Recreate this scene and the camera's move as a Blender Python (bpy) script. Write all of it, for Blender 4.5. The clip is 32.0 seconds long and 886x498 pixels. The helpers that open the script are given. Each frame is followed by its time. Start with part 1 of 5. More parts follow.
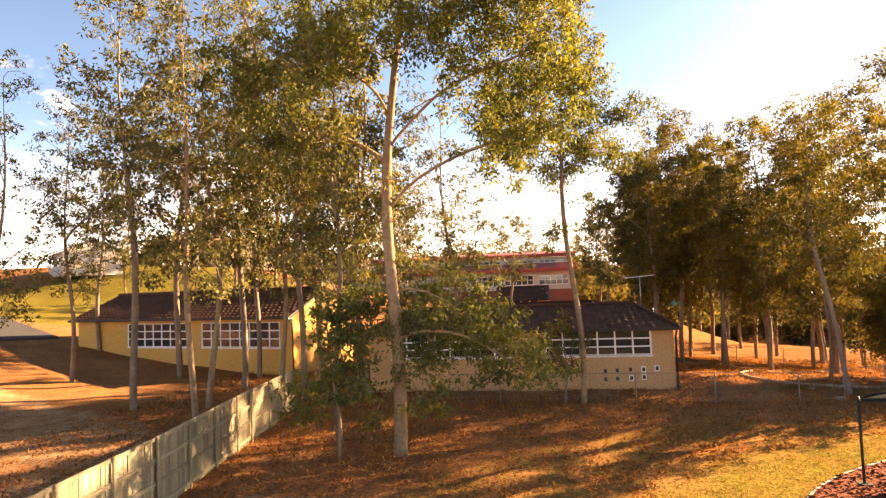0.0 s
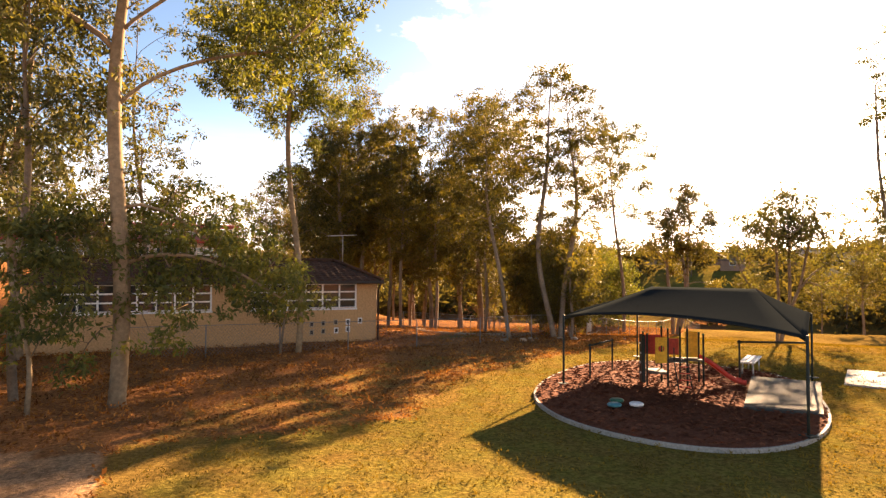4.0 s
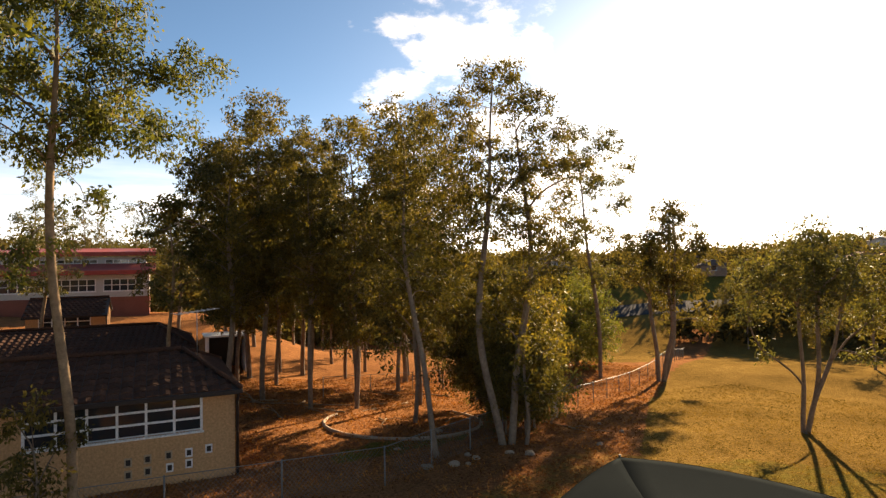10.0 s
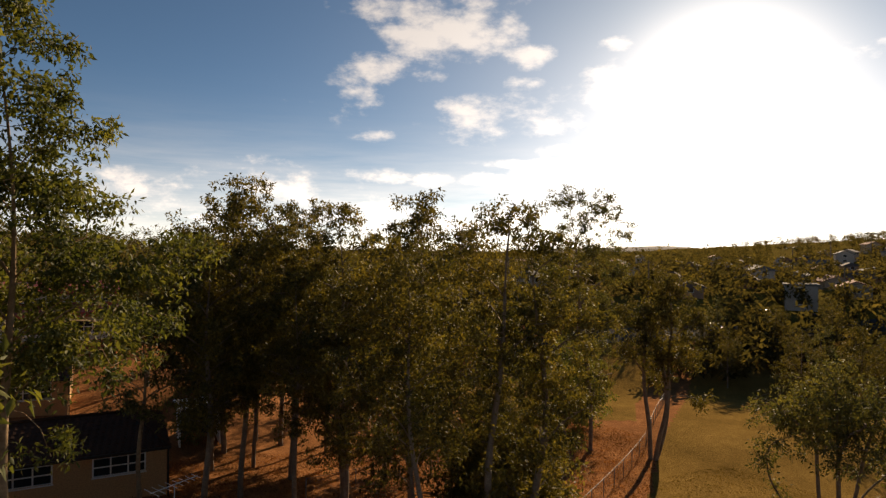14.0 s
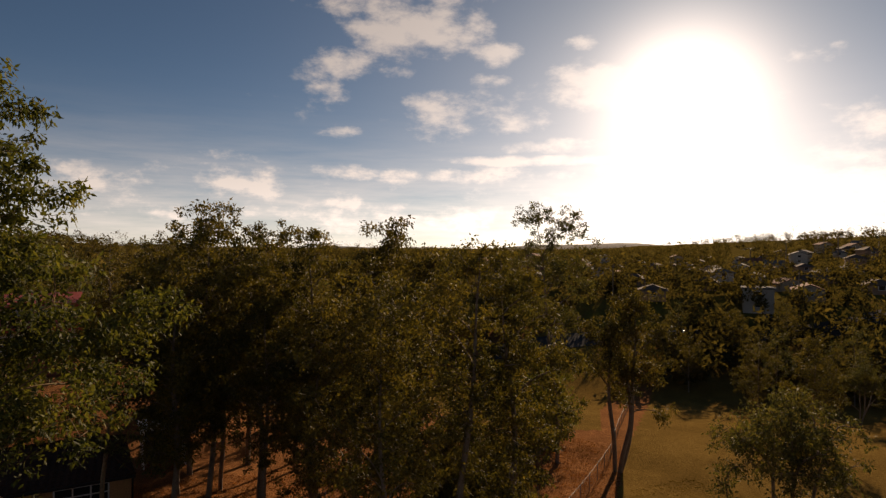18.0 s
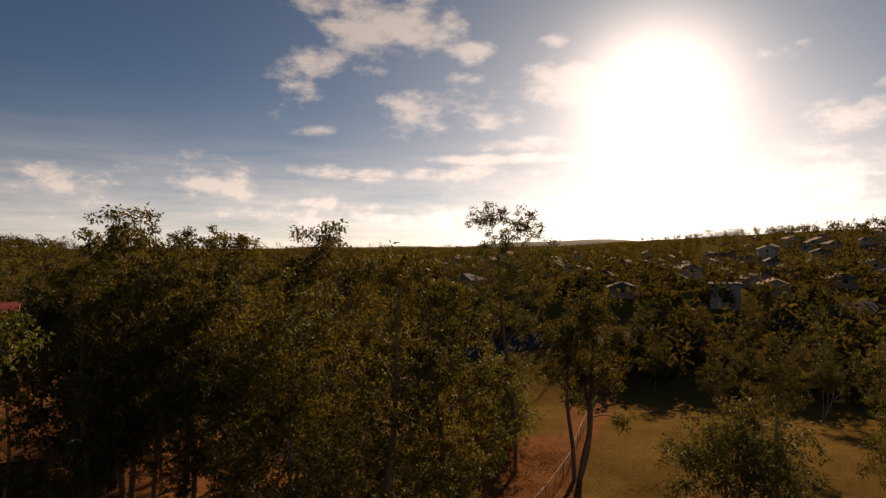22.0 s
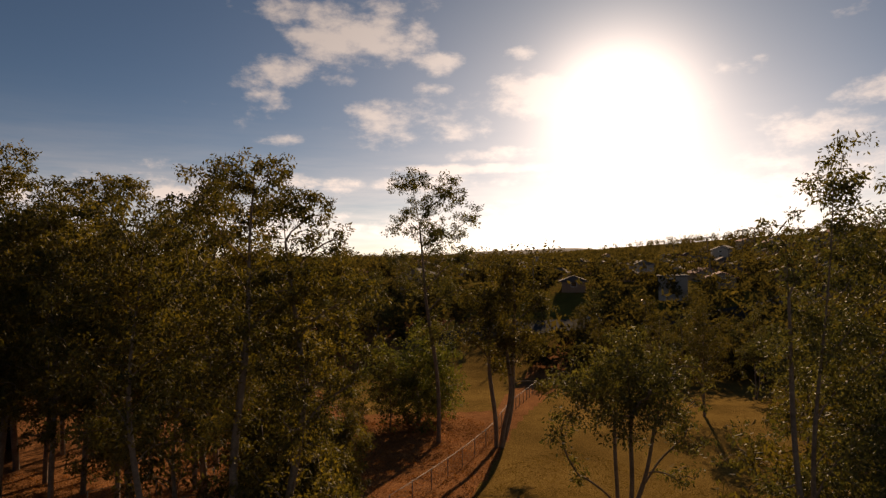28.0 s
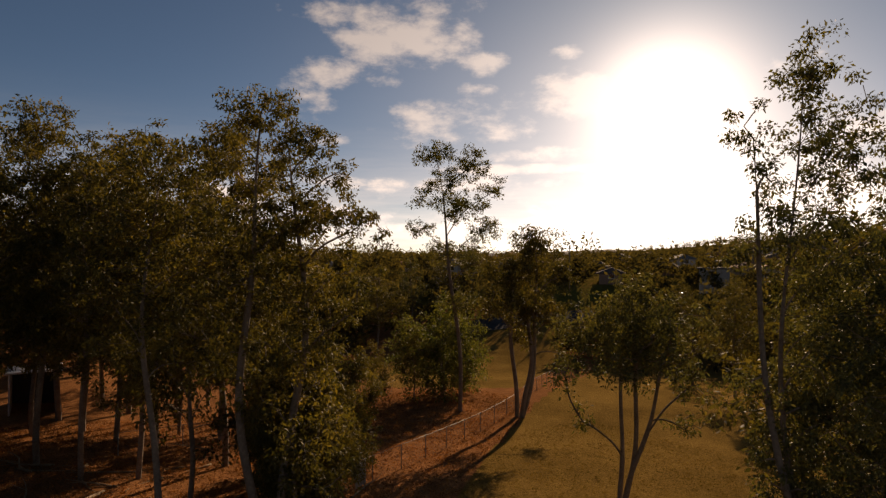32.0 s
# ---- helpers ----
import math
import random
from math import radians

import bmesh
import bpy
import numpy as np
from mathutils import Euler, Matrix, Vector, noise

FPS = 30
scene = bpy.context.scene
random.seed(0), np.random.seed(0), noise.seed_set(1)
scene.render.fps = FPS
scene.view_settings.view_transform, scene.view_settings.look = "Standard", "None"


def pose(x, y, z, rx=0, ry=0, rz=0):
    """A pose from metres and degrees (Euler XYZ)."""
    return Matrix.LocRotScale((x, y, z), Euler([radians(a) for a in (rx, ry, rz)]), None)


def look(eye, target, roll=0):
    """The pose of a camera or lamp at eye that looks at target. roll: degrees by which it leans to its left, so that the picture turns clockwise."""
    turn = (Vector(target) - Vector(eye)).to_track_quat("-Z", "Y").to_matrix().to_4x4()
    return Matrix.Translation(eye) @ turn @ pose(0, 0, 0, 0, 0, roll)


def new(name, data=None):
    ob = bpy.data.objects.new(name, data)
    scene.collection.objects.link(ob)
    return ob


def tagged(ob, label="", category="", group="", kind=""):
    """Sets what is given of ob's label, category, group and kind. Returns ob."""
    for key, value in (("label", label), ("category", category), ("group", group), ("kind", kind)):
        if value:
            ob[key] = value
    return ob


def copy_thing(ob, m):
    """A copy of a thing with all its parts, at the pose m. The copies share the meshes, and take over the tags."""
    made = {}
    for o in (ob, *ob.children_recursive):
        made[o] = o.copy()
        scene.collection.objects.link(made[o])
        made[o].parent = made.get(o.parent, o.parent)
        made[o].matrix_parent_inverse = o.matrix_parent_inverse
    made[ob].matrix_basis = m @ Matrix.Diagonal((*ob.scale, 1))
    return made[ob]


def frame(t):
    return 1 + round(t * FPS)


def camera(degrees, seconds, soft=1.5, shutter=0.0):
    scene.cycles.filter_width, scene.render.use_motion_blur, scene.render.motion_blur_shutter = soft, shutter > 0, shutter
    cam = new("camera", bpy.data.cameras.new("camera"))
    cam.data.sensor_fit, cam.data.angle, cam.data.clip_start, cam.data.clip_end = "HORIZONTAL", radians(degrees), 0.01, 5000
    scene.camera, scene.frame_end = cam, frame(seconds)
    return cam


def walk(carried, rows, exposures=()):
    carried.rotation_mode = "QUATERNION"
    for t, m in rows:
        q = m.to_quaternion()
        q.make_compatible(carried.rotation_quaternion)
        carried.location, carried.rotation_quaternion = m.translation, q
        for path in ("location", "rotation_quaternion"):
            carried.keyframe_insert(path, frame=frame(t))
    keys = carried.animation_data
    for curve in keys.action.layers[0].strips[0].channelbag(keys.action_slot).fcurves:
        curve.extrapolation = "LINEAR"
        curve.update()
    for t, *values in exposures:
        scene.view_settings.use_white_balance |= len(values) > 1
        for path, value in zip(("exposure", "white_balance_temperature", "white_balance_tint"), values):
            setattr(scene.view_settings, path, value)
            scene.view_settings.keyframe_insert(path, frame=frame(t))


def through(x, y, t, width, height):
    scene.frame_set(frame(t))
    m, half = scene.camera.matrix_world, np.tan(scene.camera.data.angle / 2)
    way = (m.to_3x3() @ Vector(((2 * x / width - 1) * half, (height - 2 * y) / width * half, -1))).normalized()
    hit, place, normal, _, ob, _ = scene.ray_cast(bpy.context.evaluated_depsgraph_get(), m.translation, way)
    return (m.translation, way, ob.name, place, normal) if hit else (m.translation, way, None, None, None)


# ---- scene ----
cam = camera(72.0, 32.0, soft=1.35)

PATH = [
    (0, (1.964, -1.023, 6.578), (1.613, 0.943, 6.690), -2.2),
    (0.5, (1.712, -0.988, 6.344), (1.402, 0.984, 6.452), -2.5),
    (1, (1.306, -0.995, 6.284), (1.020, 0.982, 6.376), -2.8),
    (1.5, (1.127, -0.927, 5.851), (0.973, 1.065, 5.955), -2.7),
    (2, (0.554, -1.125, 5.459), (0.724, 0.865, 5.569), -3.2),
    (2.5, (-0.597, -0.994, 5.323), (-0.182, 0.959, 5.426), -2.3),
    (3, (-0.783, -0.898, 5.232), (-0.329, 1.048, 5.320), -1.8),
    (3.5, (-0.747, -0.564, 5.085), (-0.200, 1.359, 5.159), -0.4),
    (4, (-1.222, -0.116, 4.959), (-0.435, 1.722, 5.022), 0.3),
    (4.5, (-1.696, 0.200, 4.902), (-0.754, 1.963, 4.963), 0.8),
    (6.5, (2.532, 2.936, 4.774), (3.368, 4.751, 4.852), -1.3),
    (7, (2.838, 3.590, 5.267), (3.716, 5.386, 5.323), -0.9),
    (7.5, (3.727, 4.479, 5.390), (4.581, 6.286, 5.453), -1.0),
    (8, (4.316, 5.382, 5.815), (5.165, 7.193, 5.869), -1.8),
    (8.5, (4.577, 6.367, 6.183), (5.441, 8.170, 6.240), -1.2),
    (9, (4.820, 6.571, 6.833), (5.648, 8.391, 6.882), -1.3),
    (9.5, (4.783, 6.793, 7.325), (5.614, 8.612, 7.376), -1.1),
    (10, (4.727, 6.833, 7.997), (5.581, 8.641, 8.046), -1.0),
    (10.5, (4.575, 7.116, 8.603), (5.471, 8.904, 8.652), -0.7),
    (11, (4.565, 7.181, 9.257), (5.509, 8.944, 9.305), -0.7),
    (11.5, (5.032, 7.617, 10.073), (5.979, 9.378, 10.114), -0.6),
    (12, (4.929, 7.965, 10.775), (5.854, 9.738, 10.810), -0.5),
    (12.5, (4.769, 8.473, 11.529), (5.678, 10.254, 11.558), -0.3),
    (13, (4.754, 8.783, 12.236), (5.672, 10.560, 12.259), -0.3),
    (13.5, (4.702, 8.924, 12.966), (5.629, 10.696, 12.979), 0.0),
    (14, (4.494, 9.135, 13.653), (5.430, 10.902, 13.658), 0.4),
    (14.5, (4.416, 9.345, 14.187), (5.367, 11.104, 14.191), 0.7),
    (16.5, (3.874, 9.282, 15.020), (4.857, 11.024, 15.017), 0.6),
    (17, (3.737, 9.360, 15.089), (4.710, 11.107, 15.085), 0.6),
    (17.5, (3.744, 9.237, 15.109), (4.720, 10.983, 15.104), 0.5),
    (18, (4.280, 9.046, 15.077), (5.310, 10.760, 15.072), 0.4),
    (18.5, (4.845, 8.640, 15.014), (5.977, 10.288, 15.018), 0.1),
    (19, (5.258, 8.291, 15.103), (6.468, 9.883, 15.105), -0.2),
    (19.5, (5.563, 8.692, 15.232), (6.694, 10.342, 15.231), -0.4),
    (20, (5.448, 8.957, 15.441), (6.470, 10.676, 15.429), -0.6),
    (20.5, (5.651, 9.166, 15.515), (6.657, 10.895, 15.500), -0.6),
    (21, (5.964, 9.230, 15.563), (6.992, 10.945, 15.549), -0.6),
    (21.5, (6.404, 9.518, 15.482), (7.462, 11.215, 15.470), -0.6),
    (22, (6.764, 9.679, 15.378), (7.859, 11.353, 15.368), -0.4),
    (22.5, (7.031, 9.651, 15.236), (8.146, 11.311, 15.230), -0.5),
    (23, (7.269, 9.714, 15.157), (8.362, 11.389, 15.156), -0.3),
    (23.5, (7.336, 9.729, 14.979), (8.409, 11.417, 14.975), -0.5),
    (24, (7.458, 9.519, 14.723), (8.561, 11.187, 14.721), -0.5),
    (24.5, (7.538, 8.994, 14.478), (8.679, 10.636, 14.488), -0.5),
    (25, (7.795, 8.773, 14.198), (8.952, 10.405, 14.211), -0.6),
    (25.5, (8.100, 8.604, 13.894), (9.241, 10.246, 13.907), -0.8),
    (27.5, (9.551, 8.835, 12.716), (10.706, 10.468, 12.729), -0.8),
    (28, (9.785, 8.390, 12.332), (10.964, 10.005, 12.353), -0.6),
    (28.5, (10.218, 9.080, 12.146), (11.365, 10.718, 12.159), -0.0),
    (29, (10.350, 8.890, 11.861), (11.498, 10.528, 11.871), -0.1),
    (29.5, (10.382, 8.585, 11.511), (11.601, 10.171, 11.524), 0.1),
    (30, (10.440, 8.711, 11.350), (11.727, 10.241, 11.364), 0.5),
    (30.5, (10.461, 8.206, 10.960), (11.796, 9.695, 10.979), 0.6),
    (31, (10.770, 7.858, 10.738), (12.047, 9.397, 10.761), 0.1),
    (31.5, (10.952, 7.342, 10.444), (12.074, 8.998, 10.466), 0.0),
    (32, (10.631, 7.262, 10.288), (11.694, 8.956, 10.311), -0.0),
]

SUN_AZ, SUN_EL = 53.0, 19.0          # degrees east of +y, and above the horizon

walk(cam, [(t, look(eye, target, roll)) for t, eye, target, roll in PATH],
     exposures=[(0, 3.15, 8900, 29), (1, 3.13, 8900, 29), (2, 3.27, 8800, 29), (3, 2.95, 8700, 28), (4.5, 2.75, 8400, 25), (7, 2.35, 7900, 21), (9, 2.12, 7400, 17), (11, 1.5, 7000, 14), (14, 0.55, 6900, 15), (17, 0.02, 7100, 19), (20, -0.17, 7300, 22), (32, -0.04, 7400, 23)])

# ---- light ----
world = bpy.data.worlds.new("sky")
scene.world = world
world.use_nodes = True
wn, wl = world.node_tree.nodes, world.node_tree.links
wn.clear()
w_out = wn.new("ShaderNodeOutputWorld")
w_bg = wn.new("ShaderNodeBackground")
w_sky = wn.new("ShaderNodeTexSky")
w_sky.sky_type, w_sky.sun_disc = "NISHITA", False
w_sky.sun_elevation, w_sky.sun_rotation = radians(SUN_EL), radians(SUN_AZ)
w_sky.air_density, w_sky.dust_density, w_sky.ozone_density, w_sky.altitude = 0.62, 0.3, 2.0, 500
w_bg.inputs["Strength"].default_value = 0.052


def w_math(op, x, y=None, z=None):
    """A maths node of the sky, from sockets or numbers."""
    m = wn.new("ShaderNodeMath")
    m.operation = op
    for sock, v in zip(m.inputs, (x, y, z)):
        if isinstance(v, (int, float)):
            sock.default_value = v
        elif v is not None:
            wl.new(v, sock)
    return m.outputs[0]


w_dir = wn.new("ShaderNodeTexCoord").outputs["Generated"]
w_xyz = wn.new("ShaderNodeSeparateXYZ")
wl.new(w_dir, w_xyz.inputs[0])
w_az = w_math("ARCTAN2", w_xyz.outputs[0], w_xyz.outputs[1])
w_el = w_math("ARCSINE", w_xyz.outputs[2])
w_cmb = wn.new("ShaderNodeCombineXYZ")
wl.new(w_math("MULTIPLY", w_az, 6.0), w_cmb.inputs[0])
wl.new(w_math("MULTIPLY", w_el, 11.0), w_cmb.inputs[1])
w_noise = wn.new("ShaderNodeTexNoise")
w_noise.inputs["Scale"].default_value, w_noise.inputs["Detail"].default_value, w_noise.inputs["Roughness"].default_value = 1.5, 9.0, 0.62
wl.new(w_cmb.outputs[0], w_noise.inputs["Vector"])
w_thick = w_math("MULTIPLY_ADD", w_noise.outputs["Fac"], 4.4, -2.25)
# cumulus heaps and low streaks: azimuth, elevation, half width, half height in degrees, weight
CLOUDS = [(44.6, 14.2, 4.6, 2.3, 1.3), (57, 10, 6, 3, 0.6), (25, 3.0, 50, 3.0, 0.15), (27, 20.5, 8, 4.5, 0.95), (34, 12.3, 8, 2.3, 0.95), (19, 13.5, 3.5, 3.5, 0.35), (30, 6.8, 24, 1.0, 0.55), (6, 5.6, 20, 2.2, 0.45), (55, 5.0, 26, 3.0, 0.4), (68, 8.8, 9, 2.6, 0.85), (86, 15, 6, 1.6, 0.5), (22, 17, 4, 2.0, 0.6), (36, 17.5, 4, 1.3, 0.5), (26, 4.0, 20, 1.2, 0.3), (13, 8.0, 4, 1.0, 0.45), (40, 9.4, 6, 0.8, 0.6), (29, 13.2, 3.4, 1.4, 0.7), (38, 8.0, 9, 0.6, 0.75), (27, 16.0, 3.0, 0.8, 0.6), (16, 12.5, 4.0, 2.2, 0.5), (21, 10.4, 3.0, 0.7, 0.5), (35, 15.2, 2.6, 0.8, 0.6), (63, 15.5, 4, 1.0, 0.6), (70, 18.5, 3, 1.0, 0.6), (74, 12.0, 6, 1.6, 0.7), (44, 18.2, 3, 1.0, 0.4), (-30, 9, 12, 4, 0.5), (-55, 16, 14, 6, 0.5), (100, 14, 14, 5, 0.6), (160, 20, 25, 8, 0.5)]
w_mask = None
for c_az, c_el, c_w, c_h, c_on in CLOUDS:
    du = w_math("MULTIPLY", w_math("ADD", w_az, -radians(c_az)), 1 / radians(c_w))
    dv = w_math("MULTIPLY", w_math("ADD", w_el, -radians(c_el)), 1 / radians(c_h))
    blob = w_math("SUBTRACT", c_on, w_math("ADD", w_math("MULTIPLY", du, du), w_math("MULTIPLY", dv, dv)))
    w_mask = blob if w_mask is None else w_math("MAXIMUM", w_mask, blob)
w_mask = w_math("MAXIMUM", w_mask, -1.2)
w_mask = w_math("ADD", w_math("MULTIPLY", w_mask, 0.75), w_thick)
w_ramp = wn.new("ShaderNodeMapRange")
w_ramp.interpolation_type = "SMOOTHSTEP"
wl.new(w_mask, w_ramp.inputs["Value"])
w_ramp.inputs["From Min"].default_value, w_ramp.inputs["From Max"].default_value = -0.10, 0.95
w_lum = wn.new("ShaderNodeRGBToBW")
w_teal = wn.new("ShaderNodeMix")
w_teal.data_type, w_teal.blend_type = "RGBA", "MULTIPLY"
w_teal.inputs[0].default_value, w_teal.inputs[7].default_value = 1.0, (0.84, 1.0, 0.96, 1.0)
wl.new(w_sky.outputs[0], w_teal.inputs[6])
wl.new(w_teal.outputs[2], w_lum.inputs[0])
w_lit = w_math("MULTIPLY_ADD", w_lum.outputs[0], 2.0, 6.0)
w_col = wn.new("ShaderNodeCombineColor")
for k_, f_ in enumerate((1.0, 0.93, 0.84)):
    wl.new(w_math("MULTIPLY", w_lit, f_), w_col.inputs[k_])
w_mix = wn.new("ShaderNodeMix")
w_mix.data_type = "RGBA"
w_cmb2 = wn.new("ShaderNodeCombineXYZ")
wl.new(w_math("MULTIPLY", w_az, 3.5), w_cmb2.inputs[0])
wl.new(w_math("MULTIPLY", w_el, 34.0), w_cmb2.inputs[1])
w_streak = wn.new("ShaderNodeTexNoise")
w_streak.inputs["Scale"].default_value, w_streak.inputs["Detail"].default_value, w_streak.inputs["Roughness"].default_value = 1.3, 6.0, 0.6
wl.new(w_cmb2.outputs[0], w_streak.inputs["Vector"])
w_low = w_math("MULTIPLY", w_math("EXPONENT", w_math("MULTIPLY", w_math("POWER", w_math("MULTIPLY", w_math("ABSOLUTE", w_el), 1 / radians(8.2)), 2.6), -1.0)),
               w_math("MULTIPLY_ADD", w_streak.outputs["Fac"], 1.15, -0.06))
wl.new(w_math("MINIMUM", w_math("ADD", w_math("MULTIPLY", w_ramp.outputs[0], 0.85), w_low), 0.92), w_mix.inputs[0])
wl.new(w_teal.outputs[2], w_mix.inputs[6])
wl.new(w_col.outputs[0], w_mix.inputs[7])
# the sun's glare, painted into the sky colour: a bright core in a wide soft veil
def w_bell(az, el, wide, high, weight):
    """A soft bell of the sky's directions."""
    du = w_math("MULTIPLY", w_math("ADD", w_az, -radians(az)), 1 / radians(wide))
    dv = w_math("MULTIPLY", w_math("ADD", w_el, -radians(el)), 1 / radians(high))
    far = w_math("ADD", w_math("MULTIPLY", du, du), w_math("MULTIPLY", dv, dv))
    return w_math("MULTIPLY", w_math("EXPONENT", w_math("MULTIPLY", far, -1.0)), weight)


w_glare = w_math("ADD", w_math("ADD", w_bell(SUN_AZ - 0.5, 13.4, 5.9, 5.2, 1.35), w_bell(SUN_AZ - 3, 13.0, 21.0, 11.0, 0.22)), w_bell(SUN_AZ + 1, 6.0, 13.0, 7.5, 0.62))
w_mix2 = wn.new("ShaderNodeMix")
w_mix2.data_type = "RGBA"
wl.new(w_math("MINIMUM", w_glare, 1.0), w_mix2.inputs[0])
wl.new(w_mix.outputs[2], w_mix2.inputs[6])
w_col2 = wn.new("ShaderNodeCombineColor")
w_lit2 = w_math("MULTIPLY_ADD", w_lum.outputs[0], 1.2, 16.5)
for k_, f_ in enumerate((1.0, 0.95, 0.88)):
    wl.new(w_math("MULTIPLY", w_lit2, f_), w_col2.inputs[k_])
wl.new(w_col2.outputs[0], w_mix2.inputs[7])
wl.new(w_mix2.outputs[2], w_bg.inputs["Color"])
wl.new(w_bg.outputs[0], w_out.inputs["Surface"])

sun = new("sun", bpy.data.lights.new("sun", "SUN"))
sun.data.energy, sun.data.angle, sun.data.color = 5.0, radians(0.6), (1.0, 0.79, 0.53)
_a, _e = radians(SUN_AZ), radians(SUN_EL)
SUN_DIR = Vector((math.sin(_a) * math.cos(_e), math.cos(_a) * math.cos(_e), math.sin(_e)))
sun.matrix_world = look(SUN_DIR * 200, (0, 0, 0))


# ---- materials ----
def material(name, rough=0.8, metal=0.0):
    m = bpy.data.materials.new(name)
    m.use_nodes = True
    b = m.node_tree.nodes["Principled BSDF"]
    b.inputs["Roughness"].default_value, b.inputs["Metallic"].default_value = rough, metal
    return m, m.node_tree.nodes, m.node_tree.links, b


def ramp(nodes, stops):
    r = nodes.new("ShaderNodeValToRGB")
    while len(r.color_ramp.elements) < len(stops):
        r.color_ramp.elements.new(0.5)
    for e, (p, c) in zip(r.color_ramp.elements, stops):
        e.position, e.color = p, (*c, 1)
    return r


def noise_tex(nodes, links, scale, detail=4.0, rough=0.6, vec=None):
    n = nodes.new("ShaderNodeTexNoise")
    n.inputs["Scale"].default_value, n.inputs["Detail"].default_value, n.inputs["Roughness"].default_value = scale, detail, rough
    if vec is not None:
        links.new(vec, n.inputs["Vector"])
    return n


def mixed(nodes, links, fac, a, b, blend="MIX"):
    m = nodes.new("ShaderNodeMix")
    m.data_type, m.blend_type = "RGBA", blend
    for sock, v in ((m.inputs[0], fac), (m.inputs[6], a), (m.inputs[7], b)):
        if isinstance(v, (int, float)):
            sock.default_value = v
        elif isinstance(v, tuple):
            sock.default_value = (*v, 1)
        else:
            links.new(v, sock)
    return m.outputs[2]


def two_scale(name, dark, light, scale, fine, rough=0.8, metal=0.0, bump=0.3, dist=0.02, island=0.0, per_object=0.0, spec=0.25):
    """Colour from a coarse and a fine noise, with relief."""
    m, n, l, b = material(name, rough, metal)
    pos = n.new("ShaderNodeNewGeometry").outputs["Position"]
    big = noise_tex(n, l, scale, 4, 0.6, pos)
    small = noise_tex(n, l, fine, 3, 0.7, pos)
    col = mixed(n, l, big.outputs["Fac"], dark, light)
    r = ramp(n, [(0.3, (0.62, 0.62, 0.62)), (0.7, (1.25, 1.25, 1.25))])
    l.new(small.outputs["Fac"], r.inputs[0])
    col = mixed(n, l, 0.8, col, r.outputs[0], "MULTIPLY")
    if island or per_object:
        src = n.new("ShaderNodeNewGeometry").outputs["Random Per Island"] if island else n.new("ShaderNodeObjectInfo").outputs["Random"]
        v = ramp(n, [(0.0, (1 - (island or per_object),) * 3), (1.0, (1 + (island or per_object),) * 3)])
        l.new(src, v.inputs[0])
        col = mixed(n, l, 1.0, col, v.outputs[0], "MULTIPLY")
    l.new(col, b.inputs["Base Color"])
    b.inputs["Specular IOR Level"].default_value = spec
    if bump:
        bp = n.new("ShaderNodeBump")
        bp.inputs["Strength"].default_value, bp.inputs["Distance"].default_value = bump, dist
        l.new(small.outputs["Fac"], bp.inputs["Height"])
        l.new(bp.outputs[0], b.inputs["Normal"])
    return m


def leaf_material(name, young, old, through=0.35, gloss=0.2):
    m, n, l, b = material(name, 0.65)
    b.inputs["Specular IOR Level"].default_value = gloss
    isl = n.new("ShaderNodeNewGeometry")
    r = ramp(n, [(0.0, old), (0.55, tuple((a + c) / 2 for a, c in zip(young, old))), (1.0, young)])
    l.new(isl.outputs["Random Per Island"], r.inputs[0])
    big = noise_tex(n, l, 0.55, 2, 0.5, isl.outputs["Position"])
    v = ramp(n, [(0.32, (0.55, 0.6, 0.6)), (0.68, (1.38, 1.25, 0.95))])
    l.new(big.outputs["Fac"], v.inputs[0])
    col = mixed(n, l, 1.0, r.outputs[0], v.outputs[0], "MULTIPLY")
    l.new(col, b.inputs["Base Color"])
    tr = n.new("ShaderNodeBsdfTranslucent")
    l.new(mixed(n, l, 1.0, col, (1.5, 1.45, 0.6), "MULTIPLY"), tr.inputs["Color"])
    mx = n.new("ShaderNodeMixShader")
    mx.inputs[0].default_value = through
    l.new(b.outputs[0], mx.inputs[1])
    l.new(tr.outputs[0], mx.inputs[2])
    l.new(mx.outputs[0], n["Material Output"].inputs["Surface"])
    return m


M_LEAF = leaf_material("gum_leaves", (0.165, 0.165, 0.052), (0.066, 0.082, 0.031), 0.36)
M_LEAF_OLIVE = leaf_material("olive_leaves", (0.174, 0.139, 0.043), (0.064, 0.063, 0.024), 0.37)
M_LEAF_GREY = leaf_material("grey_gum_leaves", (0.160, 0.146, 0.060), (0.060, 0.067, 0.034), 0.30)
M_LEAF_DARK = leaf_material("dark_leaves", (0.152, 0.122, 0.040), (0.052, 0.050, 0.019), 0.34)
# far foliage: colours lifted slightly to stand in for distance haze
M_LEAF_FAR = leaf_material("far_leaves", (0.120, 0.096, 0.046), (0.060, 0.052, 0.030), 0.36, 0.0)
M_BARK = two_scale("pale_bark", (0.115, 0.068, 0.038), (0.40, 0.29, 0.175), 1.3, 9.0, 0.85, bump=0.5, dist=0.02, spec=0.1)
M_BARK_DARK = two_scale("dark_bark", (0.085, 0.062, 0.045), (0.31, 0.235, 0.165), 1.6, 12.0, 0.9, bump=0.6, dist=0.03)
M_WALL = two_scale("ochre_render", (0.48, 0.275, 0.125), (0.57, 0.34, 0.165), 0.5, 14.0, 0.9, bump=0.15, dist=0.01)
M_WALL_Y = two_scale("yellow_render", (0.50, 0.26, 0.065), (0.62, 0.35, 0.10), 0.6, 14.0, 0.9, bump=0.15, dist=0.01)
